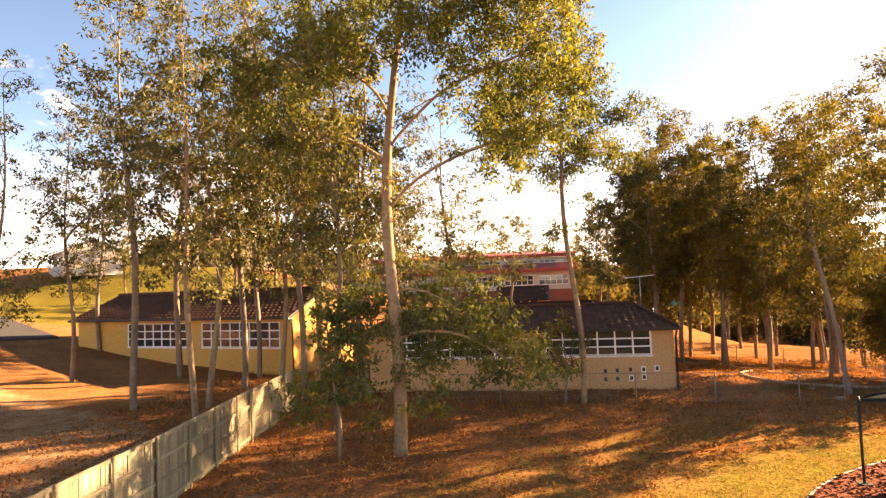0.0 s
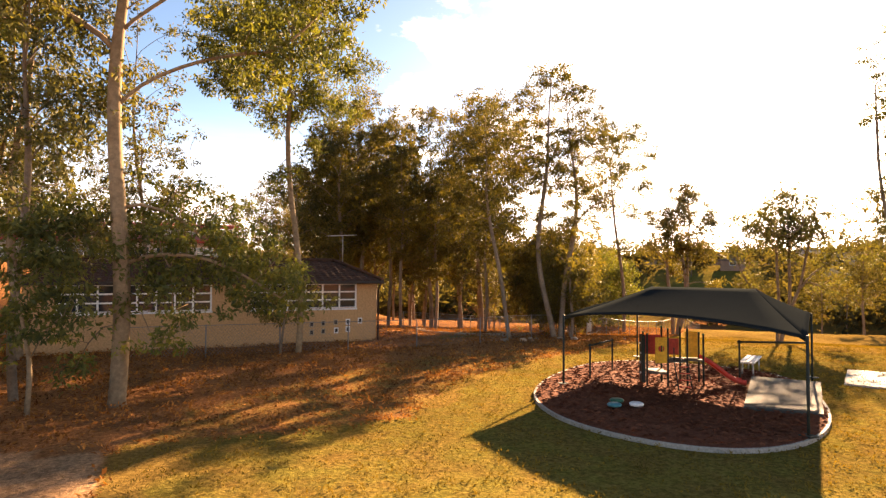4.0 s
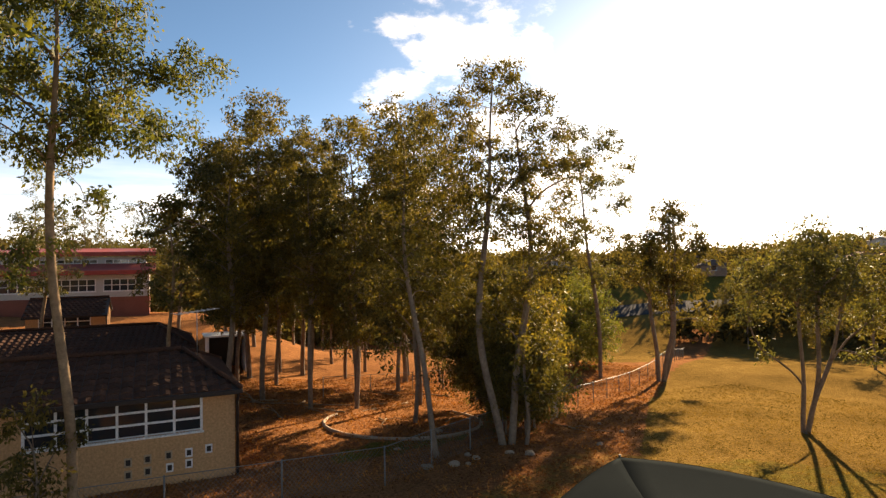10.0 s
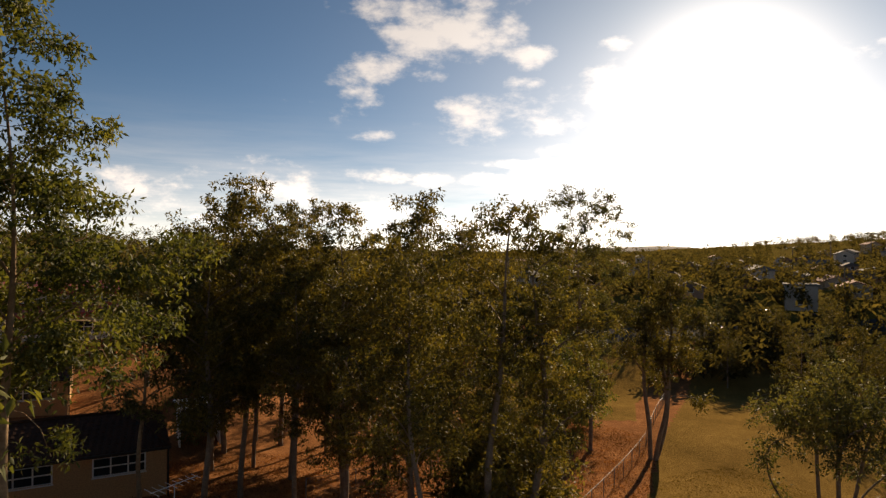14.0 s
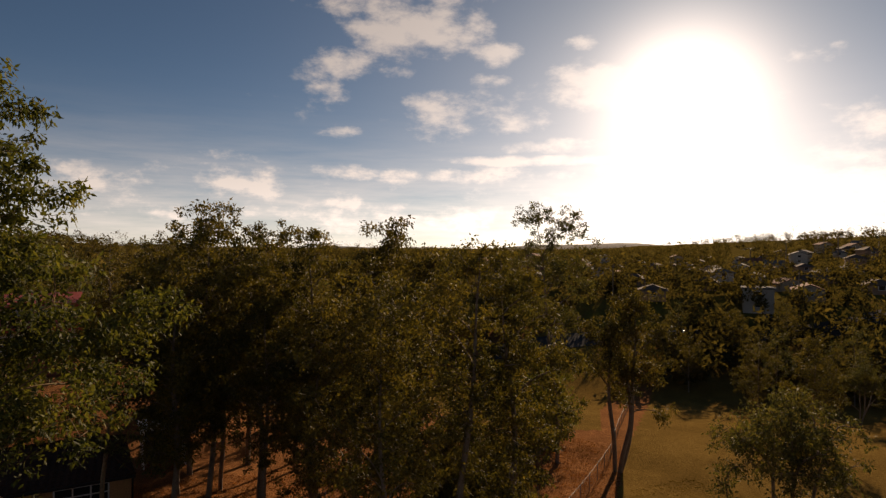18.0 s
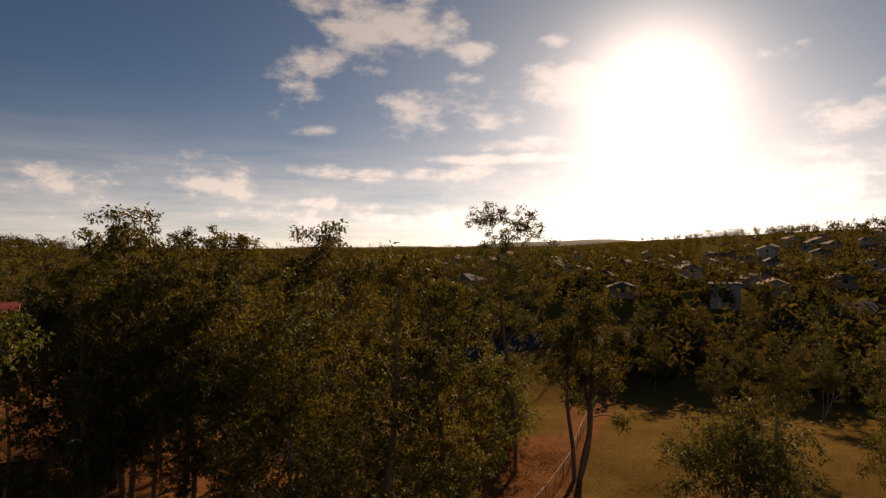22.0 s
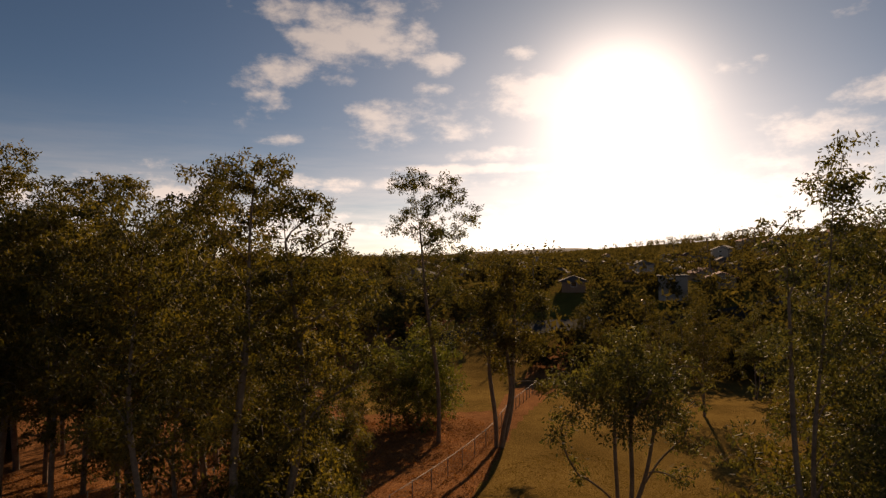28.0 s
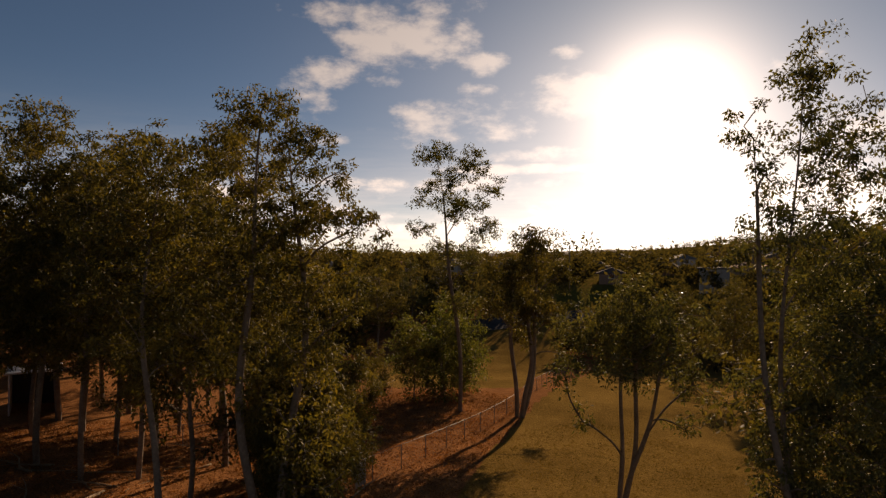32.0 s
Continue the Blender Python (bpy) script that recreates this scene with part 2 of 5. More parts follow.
M_PLINTH = two_scale("plinth_brick", (0.36, 0.27, 0.17), (0.47, 0.36, 0.24), 0.8, 18.0, 0.9)
M_TILE = two_scale("brown_roof_tile", (0.045, 0.025, 0.017), (0.110, 0.055, 0.036), 0.9, 16.0, 0.95, per_object=0.2, bump=0.3, spec=0.12)
M_RED_ROOF = two_scale("red_metal_roof", (0.30, 0.05, 0.04), (0.42, 0.09, 0.06), 0.4, 8.0, 0.5)
M_RED_BRICK = two_scale("red_brick", (0.20, 0.07, 0.045), (0.32, 0.12, 0.08), 0.6, 20.0, 0.9)
M_TRIM = two_scale("white_paint", (0.70, 0.69, 0.66), (0.80, 0.79, 0.76), 1.0, 20.0, 0.5, bump=0.05)
M_DARK_TRIM = two_scale("dark_brown_paint", (0.030, 0.022, 0.018), (0.055, 0.040, 0.032), 1.0, 20.0, 0.6, bump=0.1)
M_WOOD = two_scale("weathered_paling", (0.20, 0.165, 0.095), (0.40, 0.345, 0.22), 0.8, 22.0, 0.9, per_object=0.28)
M_STEEL = two_scale("galvanised_steel", (0.34, 0.34, 0.34), (0.50, 0.50, 0.49), 2.0, 30.0, 0.45, 0.85, bump=0.05)
M_FENCE = two_scale("dull_galvanised_wire", (0.15, 0.145, 0.135), (0.24, 0.235, 0.22), 2.0, 30.0, 0.6, 0.3, bump=0.05, spec=0.25)
M_GREENSTEEL = two_scale("dark_green_steel", (0.020, 0.026, 0.022), (0.035, 0.044, 0.038), 2.0, 30.0, 0.6, 0.0, bump=0.05, spec=0.15)
M_CLOTH = two_scale("shade_cloth", (0.013, 0.016, 0.017), (0.019, 0.023, 0.024), 0.6, 60.0, 1.0, bump=0.2, dist=0.004, spec=0.0)
M_MULCH = two_scale("bark_mulch", (0.10, 0.034, 0.019), (0.25, 0.086, 0.045), 1.2, 9.0, 0.95, bump=1.0, dist=0.06, spec=0.03)
M_CONCRETE = two_scale("pale_concrete", (0.42, 0.40, 0.36), (0.58, 0.56, 0.51), 0.9, 18.0, 0.85, bump=0.2)
M_KERB = two_scale("worn_kerb_concrete", (0.27, 0.25, 0.21), (0.40, 0.37, 0.32), 0.9, 18.0, 0.8, bump=0.2)
M_MAT = two_scale("worn_rubber_mat", (0.055, 0.050, 0.043), (0.105, 0.096, 0.082), 0.7, 14.0, 0.8, bump=0.2, spec=0.15)
M_RED = two_scale("red_plastic", (0.42, 0.035, 0.025), (0.55, 0.06, 0.04), 1.0, 12.0, 0.35, bump=0.03)
M_YELLOW = two_scale("yellow_plastic", (0.60, 0.30, 0.02), (0.75, 0.42, 0.04), 1.0, 12.0, 0.4, bump=0.03)
M_GREEN = two_scale("green_plastic", (0.02, 0.10, 0.06), (0.03, 0.16, 0.10), 1.0, 12.0, 0.4, bump=0.03)
M_BLUE = two_scale("teal_plastic", (0.02, 0.14, 0.17), (0.04, 0.24, 0.27), 1.0, 12.0, 0.4, bump=0.03)
M_TURQ = two_scale("turquoise_canvas", (0.03, 0.38, 0.34), (0.05, 0.50, 0.45), 1.0, 12.0, 0.6)
M_HOUSE = [two_scale("house_wall_a", (0.36, 0.32, 0.27), (0.46, 0.41, 0.35), 0.4, 10, 0.85),
           two_scale("house_wall_b", (0.28, 0.17, 0.11), (0.38, 0.24, 0.16), 0.4, 10, 0.85),
           two_scale("house_wall_c", (0.30, 0.24, 0.17), (0.38, 0.31, 0.23), 0.4, 10, 0.85)]
M_HROOF = [two_scale("house_roof_a", (0.10, 0.075, 0.06), (0.17, 0.12, 0.10), 0.5, 8, 0.9, spec=0.08),
           two_scale("house_roof_b", (0.12, 0.115, 0.11), (0.19, 0.18, 0.17), 0.5, 8, 0.9, spec=0.08),
           two_scale("house_roof_c", (0.20, 0.08, 0.05), (0.28, 0.12, 0.08), 0.5, 8, 0.9, spec=0.08)]
M_CAR = [two_scale("car_white", (0.6, 0.6, 0.6), (0.7, 0.7, 0.7), 1, 9, 0.25, bump=0), two_scale("car_dark", (0.03, 0.035, 0.045), (0.05, 0.055, 0.07), 1, 9, 0.25, bump=0)]
M_ROAD = two_scale("asphalt", (0.045, 0.043, 0.042), (0.075, 0.072, 0.068), 0.5, 25, 0.95, spec=0.05)
M_ROCK = two_scale("sandstone", (0.28, 0.20, 0.13), (0.42, 0.32, 0.22), 1.5, 12, 0.9, per_object=0.2, bump=0.5)
# distance haze is put into the hills' pale grey base colour
M_HILL = two_scale("hazed_hill", (0.11, 0.105, 0.105), (0.15, 0.14, 0.14), 0.012, 0.08, 0.95, bump=0)

M_GLASS, _n, _l, _b = material("window_glass", 0.06)
_b.inputs["Base Color"].default_value = (0.02, 0.025, 0.03, 1)
_b.inputs["Specular IOR Level"].default_value = 0.8


def ground_material():
    """Leaf litter, dry lawn, green lawn and bare gravel, by the sheet's zone attribute and noise."""
    m, n, l, b = material("ground", 0.95)
    pos = n.new("ShaderNodeNewGeometry").outputs["Position"]
    zone = n.new("ShaderNodeVertexColor")
    zone.layer_name = "zone"
    sep = n.new("ShaderNodeSeparateColor")
    l.new(zone.outputs["Color"], sep.inputs[0])
    big, mid, fine = noise_tex(n, l, 0.16, 4, 0.6, pos), noise_tex(n, l, 1.3, 5, 0.65, pos), noise_tex(n, l, 11.0, 4, 0.75, pos)
    litter = mixed(n, l, mid.outputs["Fac"], (0.155, 0.066, 0.028), (0.37, 0.172, 0.070))
    lawn = mixed(n, l, mid.outputs["Fac"], (0.152, 0.094, 0.025), (0.240, 0.150, 0.044))
    green = mixed(n, l, mid.outputs["Fac"], (0.082, 0.074, 0.016), (0.195, 0.150, 0.034))
    bare = mixed(n, l, mid.outputs["Fac"], (0.28, 0.155, 0.082), (0.43, 0.26, 0.14))

    def rough_edge(sock):
        add = n.new("ShaderNodeMath")
        add.operation = "ADD"
        l.new(sock, add.inputs[0])
        sub = n.new("ShaderNodeMath")
        sub.operation = "MULTIPLY_ADD"
        l.new(mid.outputs["Fac"], sub.inputs[0])
        sub.inputs[1].default_value, sub.inputs[2].default_value = 0.9, -0.45
        l.new(sub.outputs[0], add.inputs[1])
        r = ramp(n, [(0.36, (0, 0, 0)), (0.64, (1, 1, 1))])
        l.new(add.outputs[0], r.inputs[0])
        return r.outputs[0]

    col = mixed(n, l, rough_edge(sep.outputs[0]), litter, lawn)
    col = mixed(n, l, rough_edge(sep.outputs[1]), col, green)
    col = mixed(n, l, rough_edge(sep.outputs[2]), col, bare)
    v = ramp(n, [(0.28, (0.32, 0.32, 0.32)), (0.5, (0.95, 0.95, 0.95)), (0.72, (1.7, 1.7, 1.7))])
    l.new(fine.outputs["Fac"], v.inputs[0])
    col = mixed(n, l, 0.85, col, v.outputs[0], "MULTIPLY")
    v2 = ramp(n, [(0.3, (0.75, 0.75, 0.75)), (0.7, (1.2, 1.2, 1.2))])
    l.new(big.outputs["Fac"], v2.inputs[0])
    col = mixed(n, l, 1.0, col, v2.outputs[0], "MULTIPLY")
    l.new(col, b.inputs["Base Color"])
    b.inputs["Specular IOR Level"].default_value = 0.0
    bp = n.new("ShaderNodeBump")
    bp.inputs["Strength"].default_value, bp.inputs["Distance"].default_value = 0.9, 0.06
    l.new(fine.outputs["Fac"], bp.inputs["Height"])
    l.new(bp.outputs[0], b.inputs["Normal"])
    return m


M_GROUND = ground_material()


# ---- helpers of this scene ----
def smooth(a, b, x):
    t = np.clip((x - a) / (b - a), 0, 1)
    return t * t * (3 - 2 * t)


def gz(x, y):
    """Height of the ground."""
    s, r = 0.68 * x + 0.73 * y, 0.73 * x - 0.68 * y
    z = 1.7 - 2.2 * smooth(24, 56, s) - 3.0 * smooth(56, 90, s)
    z = z + 9.5 * smooth(88, 150, s) + 1.5 * smooth(150, 330, s)
    z = z + 18 * smooth(30, 220, r) * smooth(90, 260, s)
    z = z + 4 * smooth(48, 70, y) * (1 - smooth(8, 22, x))
    z = z + 5 * smooth(8, 60, -x + 0.15 * y - 6)
    return z


def ground(x, y):
    return float(gz(x, y))


def mesh_of(name, verts, faces, mat, smooth_shade=False):
    me = bpy.data.meshes.new(name)
    me.from_pydata(verts, [], faces)
    me.materials.append(mat)
    if smooth_shade:
        me.polygons.foreach_set("use_smooth", [True] * len(me.polygons))
    me.update()
    return me


def part(name, bm, mat, parent=None, label=""):
    """Links a bmesh or a mesh as one object under a thing or a part."""
    if isinstance(bm, bmesh.types.BMesh):
        me = bpy.data.meshes.new(name)
        bm.to_mesh(me)
        bm.free()
        me.materials.append(mat)
    else:
        me = bm
    ob = new(name, me)
    if parent is not None:
        ob.parent = parent
    return tagged(ob, label)


def thing(name, x, y, z, label, category, group="", kind="", turn=0.0):
    ob = new(name)
    ob.matrix_basis = pose(x, y, z, 0, 0, turn)
    return tagged(ob, label, category, group, kind)


def box(bm, x0, y0, z0, x1, y1, z1, bevel=0.0):
    vs = [bm.verts.new(p) for p in ((x0, y0, z0), (x1, y0, z0), (x1, y1, z0), (x0, y1, z0), (x0, y0, z1), (x1, y0, z1), (x1, y1, z1), (x0, y1, z1))]
    fs = [bm.faces.new([vs[i] for i in f]) for f in ((3, 2, 1, 0), (4, 5, 6, 7), (0, 1, 5, 4), (1, 2, 6, 5), (2, 3, 7, 6), (3, 0, 4, 7))]
    if bevel:
        bmesh.ops.bevel(bm, geom=list({e for f in fs for e in f.edges}), offset=bevel, segments=1, affect="EDGES")
    return bm


def boxed(*args, bevel=0.0):
    return box(bmesh.new(), *args, bevel=bevel)


def tube_data(points, radii, sides=6, base=0):
    """Vertices and faces of a tapering tube along points."""
    pts = [Vector(p) for p in points]
    verts, faces = [], []
    side = Vector((1, 0, 0))
    for i, p in enumerate(pts):
        d = (pts[min(i + 1, len(pts) - 1)] - pts[max(i - 1, 0)]).normalized()
        side = (side - d * side.dot(d))
        side = side.normalized() if side.length > 1e-4 else d.orthogonal().normalized()
        up = d.cross(side)
        for k in range(sides):
            a = 2 * math.pi * k / sides
            verts.append(tuple(p + (side * math.cos(a) + up * math.sin(a)) * radii[i]))
        if i:
            o = base + (i - 1) * sides
            for k in range(sides):
                k2 = (k + 1) % sides
                faces.append((o + k, o + k2, o + sides + k2, o + sides + k))
    o = base
    faces.append(tuple(o + k for k in reversed(range(sides))))
    o = base + (len(pts) - 1) * sides
    faces.append(tuple(o + k for k in range(sides)))
    return verts, faces


def tube(name, points, radii, mat, parent=None, sides=6, label=""):
    if isinstance(radii, (int, float)):
        radii = [radii] * len(points)
    return part(name, mesh_of(name, *tube_data(points, radii, sides), mat, True), mat, parent, label)


def chaikin(pts, rounds=2):
    for _ in range(rounds):
        out = []
        for i, p in enumerate(pts):
            q = pts[(i + 1) % len(pts)]
            out += [(p[0] * 0.75 + q[0] * 0.25, p[1] * 0.75 + q[1] * 0.25), (p[0] * 0.25 + q[0] * 0.75, p[1] * 0.25 + q[1] * 0.75)]
        pts = out
    return pts


def inside(poly, x, y):
    """Which of the points lie inside a polygon."""
    x, y = np.asarray(x), np.asarray(y)
    res = np.zeros(x.shape, bool)
    for (ax, ay), (bx, by) in zip(poly, poly[1:] + poly[:1]):
        res ^= ((ay > y) != (by > y)) & (x < (bx - ax) * (y - ay) / (by - ay + 1e-12) + ax)
    return res


# ---- ground ----
KERB = chaikin([(6.0, 10.6), (7.4, 14.3), (12.5, 17.8), (15.3, 14.9), (15.5, 12.2), (11.0, 8.0), (7.6, 7.5)], 3)
LAWN = [(-2.2, 12.3), (0.2, 11.8), (3.4, 12.1), (4.5, 14.0), (6.6, 16.3), (9.7, 18.2), (13.0, 19.5), (19, 22.5), (28, 31.5), (40, 41.5), (90, 79), (140, 95), (120, 40), (60, 0), (20, -25), (-2.3, -25)]
FAR_LAWN = [(33, 54), (41, 78), (60, 88), (84, 92), (110, 92), (96, 80), (70, 70), (52, 56), (44, 48)]
BARE = [(-7.5, -6), (-2.5, 2), (-2.4, 12.2), (-5.2, 13.0), (-6.6, 10)]


def build_ground():
    near_x, near_y = np.arange(-45, 75.1, 0.55), np.arange(-20, 105.1, 0.55)
    far = lambda a: np.concatenate([-(np.geomspace(4, 3600, 42)[::-1]) + a[0], a, a[-1] + np.geomspace(4, 3600, 42)])  # noqa: E731
    xs, ys = far(near_x), far(near_y)
    gx, gy = np.meshgrid(xs, ys)
    z = gz(gx, gy)
    wob = np.sin(gx * 0.9 + 1.3 * np.sin(gy * 0.5)) * np.cos(gy * 0.8 + np.sin(gx * 0.7)) * 0.05
    z = z + wob * (np.hypot(gx - 11.5, gy - 12.5) > 9)
    verts = np.stack([gx.ravel(), gy.ravel(), z.ravel()], -1)
    nx, ny = len(xs), len(ys)
    i = (np.arange(ny - 1)[:, None] * nx + np.arange(nx - 1)).ravel()
    faces = np.stack([i, i + 1, i + nx + 1, i + nx], -1)
    me = bpy.data.meshes.new("ground")
    me.from_pydata(verts.tolist(), [], faces.tolist())
    me.materials.append(M_GROUND)
    me.polygons.foreach_set("use_smooth", [True] * len(me.polygons))
    x, y = verts[:, 0], verts[:, 1]
    col = np.zeros((len(verts), 4), np.float32)
    col[:, 3] = 1
    lawn = inside(LAWN, x, y) | inside(FAR_LAWN, x, y)
    tan = inside([(-2.3, 12.2), (0.2, 11.7), (3.4, 12.0), (4.5, 13.9), (6.6, 16.2), (9.7, 18.1), (13.0, 19.4), (19, 22.4), (19, 24.5), (12.0, 21.6), (6.5, 20.6), (2.5, 18.4), (-1.0, 15.2)], x, y)
    col[:, 0] = np.maximum(lawn, tan * 0.5)
    col[:, 0] = np.maximum(col[:, 0], 0.5 * inside([(-60, 40), (-24, 40), (-17, 56), (-45, 80)], x, y))
    edge = inside(chaikin([(-3, 12.6), (4, 12.4), (6, 15.6), (13, 20.2), (24, 22), (26, 10), (16, -6), (2, -25), (-3, -25)], 2), x, y)
    far_off = np.hypot(x - 10, y - 10) > 105
    col[:, 1] = np.maximum(np.maximum(inside(FAR_LAWN, x, y) * 0.3, edge * 0.52), far_off * 0.62)
    col[:, 1] = np.maximum(col[:, 1], 0.75 * inside([(-60, 40), (-24, 40), (-17, 56), (-45, 80)], x, y))
    col[:, 1] = np.maximum(col[:, 1], 0.62 * inside(chaikin([(9.6, 25.6), (13.8, 26.4), (16.4, 28.4), (13.4, 28.6), (10.2, 27.6)], 2), x, y))
    col[:, 2] = np.maximum(inside(BARE, x, y), 0.56 * inside([(-32, 2), (-8, 2), (-9, 14), (-13, 20), (-30, 26)], x, y))
    layer = me.color_attributes.new("zone", "FLOAT_COLOR", "POINT")
    layer.data.foreach_set("color", col.ravel())
    me.update()
    return tagged(new("ground", me), "sloping school ground with orange leaf litter and dry lawn", "ground", kind="structure")


build_ground()


# ---- trees ----
def grow(rng, start, direction, length, radius, droop, steps=6, wander=0.16, thin=0.82):
    """A wandering limb: its points and radii."""
    p, d = Vector(start), Vector(direction).normalized()
    pts, rad = [p.copy()], [radius]
    for i in range(steps):
        d = (d + Vector((rng.gauss(0, wander), rng.gauss(0, wander), rng.gauss(0, wander * 0.6) + droop))).normalized()
        p = p + d * (length / steps)
        pts.append(p.copy())
        rad.append(max(radius * (1 - thin * (i + 1) / steps), 0.010))
    return pts, rad, d


def leaf_mesh(name, centres, sizes, per, leaf, mat, seed, hang=0.55, flat=0.8):
    """Many small bent leaf sprays, gathered loosely round the centres."""
    r = np.random.default_rng(seed)
    c, s = np.asarray(centres, float), np.asarray(sizes, float)
    k = len(c) * per
    ids = np.repeat(np.arange(len(c)), per)
    off = r.normal(size=(k, 3))
    off *= (r.random((k, 1)) ** 0.5) / np.linalg.norm(off, axis=1, keepdims=True)
    off[:, 2] *= flat
    p = c[ids] + off * s[ids, None]
    along = r.normal(size=(k, 3)) * 0.7 + off * 0.5
    along[:, 2] -= hang
    along /= np.linalg.norm(along, axis=1, keepdims=True)
    wide = np.cross(along, r.normal(size=(k, 3)))
    wide /= np.linalg.norm(wide, axis=1, keepdims=True) + 1e-9
    nrm = np.cross(along, wide)
    L = leaf * (0.6 + 0.8 * r.random((k, 1)))
    W = L * (0.15 + 0.12 * r.random((k, 1)))
    b1, b2 = p + along * L * 0.45 + wide * W, p + along * L * 0.45 - wide * W
    tip = p + along * L + nrm * L * 0.2
    verts = np.stack([p, b1, tip, b2], 1).reshape(-1, 3)
    me = bpy.data.meshes.new(name)
    me.vertices.add(k * 4)
    me.vertices.foreach_set("co", verts.astype(np.float32).ravel())
    me.loops.add(k * 6)
    i = np.arange(k)[:, None] * 4
    me.loops.foreach_set("vertex_index", (i + np.array([[0, 1, 2, 0, 2, 3]])).astype(np.int32).ravel())
    me.polygons.add(k * 2)
    me.polygons.foreach_set("loop_start", np.arange(0, k * 6, 3, dtype=np.int32))
    me.materials.append(mat)
    me.update(calc_edges=True)
    return me


def lobes_of(rng, h, spread, first, count, narrow=0.55):
    """Random crown masses: offsets across and in depth, height, half width, half height."""
    out = []
    for i in range(count):
        f = (i + 0.35 + 0.5 * rng.random()) / count
        z = h * (first + (0.96 - first) * f)
        reach = spread * (0.55 + 0.9 * math.sin(math.pi * min(0.2 + 0.75 * f, 1)) * narrow) * rng.uniform(0.35, 0.85)
        a = i * 2.4 + rng.uniform(-0.6, 0.6)
        r = spread * rng.uniform(0.32, 0.5) * (1.0 if f < 0.75 else 0.8)
        if i == count - 1:
            reach *= 0.25
        out.append((reach * math.cos(a), reach * math.sin(a), z - r * 0.4, r, r * rng.uniform(0.55, 0.8)))
    return out


def gum_tree(seed, h, spread, trunk=0.2, first=0.42, lobes=7, leaf=0.16, per=40, tuft=0.42, lean=(0, 0), mats=(None, None), fork=None, gap=0.62,
             stems=1, label="", name="gum_tree", group="", face=35.0, hang=0.6, narrow=0.55, fill=1.75, steep=0.9):
    """A eucalypt: the limbs grow from the bole towards the crown's masses, fork on the way, thicken downwards and end in hanging leaf tufts."""
    rng = random.Random(seed)
    r = np.random.default_rng(seed)
    bark, foliage = mats
    root = thing(name, 0, 0, 0, label, "tree", group)
    masses = lobes_of(rng, h, spread, first, lobes, narrow) if isinstance(lobes, int) else lobes
    ca, sa = math.cos(radians(face)), math.sin(radians(face))
    targets = []
    for u, w, z, ru, rz in masses:
        k = max(5, int(fill * 4.2 * ru * ru * rz / gap ** 3 * 0.9))
        d = r.normal(size=(k, 3))
        d *= (0.25 + 1.1 * r.random((k, 1)) ** 0.8) / np.linalg.norm(d, axis=1, keepdims=True)
        d[:, 2] *= 1.45
        q = np.stack([u + d[:, 0] * ru, w + d[:, 1] * ru, z + d[:, 2] * rz], -1)
        targets.append(np.stack([q[:, 0] * ca + q[:, 1] * sa, -q[:, 0] * sa + q[:, 1] * ca, q[:, 2]], -1))
    targets = np.concatenate(targets)
    fork = fork if fork is not None else h * first * 0.8
    step = max(0.26, h * 0.024)
    nodes, parent, order = [], [], []

    def reach_out(start, first_dir, goal, last):
        """Adds nodes from a start to a goal, leaving it in one direction and wavering on the way."""
        a, b = Vector(start), Vector(goal)
        gone = (b - a).length
        c = a + Vector(first_dir).normalized() * gone * 0.45
        k = max(2, int(gone / step))
        wave, root_run = rng.uniform(0, 6.28), last < 0
        for q in range(0 if last < 0 else 1, k + 1):
            t = q / k
            p = a * (1 - t) ** 2 + c * 2 * t * (1 - t) + b * t * t
            bend = gone * 0.016 * math.sin(math.pi * t)
            p += Vector((math.sin(t * 7.0 + wave), math.cos(t * 5.6 + wave * 1.7), 0)) * bend
            nodes.append(tuple(p))
            order.append(0 if root_run else order[last] + (q == 1))
            parent.append(last)
            last = len(nodes) - 1

    spots = sorted([Vector((u * ca + w * sa, -u * sa + w * ca, z - rz * 0.3)) for u, w, z, ru, rz in masses], key=lambda v: -v.z)
    for stem in range(stems):
        goal = spots.pop(0) if stem == 0 else spots.pop(min(1, len(spots) - 1))
        away = Vector((goal.x, goal.y, 0)).normalized() if stems > 1 and goal.xy.length > 0.2 else Vector((math.cos(stem * 2.4 + seed), math.sin(stem * 2.4 + seed), 0))
        foot = away * (0.12 if stems > 1 else 0.0)
        reach_out(foot + Vector((0, 0, -0.25)), away * (0.22 if stems > 1 else 0.0) + Vector((lean[0], lean[1], 1)), goal, -1)
    for goal in sorted(spots, key=lambda v: (v.z < fork, v.z)):
        best, at = 1e9, 0
        for q, p in enumerate(nodes):
            out = math.hypot(goal.x - p[0], goal.y - p[1])
            drop = goal.z - p[2]
            cost = math.hypot(out, drop) + 0.13 * h * order[q]
            if goal.z < fork:
                cost = out + abs(drop + 0.9) * 1.5 + 0.05 * h * order[q]
            elif drop < steep * out or p[2] < fork * 0.9:
                cost += 8
            if cost < best:
                best, at = cost, q
        p = Vector(nodes[at])
        up = p - Vector(nodes[parent[at]]) if parent[at] >= 0 else Vector((0, 0, 1))
        reach_out(p, up.normalized() * 0.6 + (goal - p).normalized() * 0.8, goal, at)
    P = np.array(nodes)
    live = targets.copy()
    near = np.full(len(live), 1e9)
    who = np.zeros(len(live), int)
    done = 0
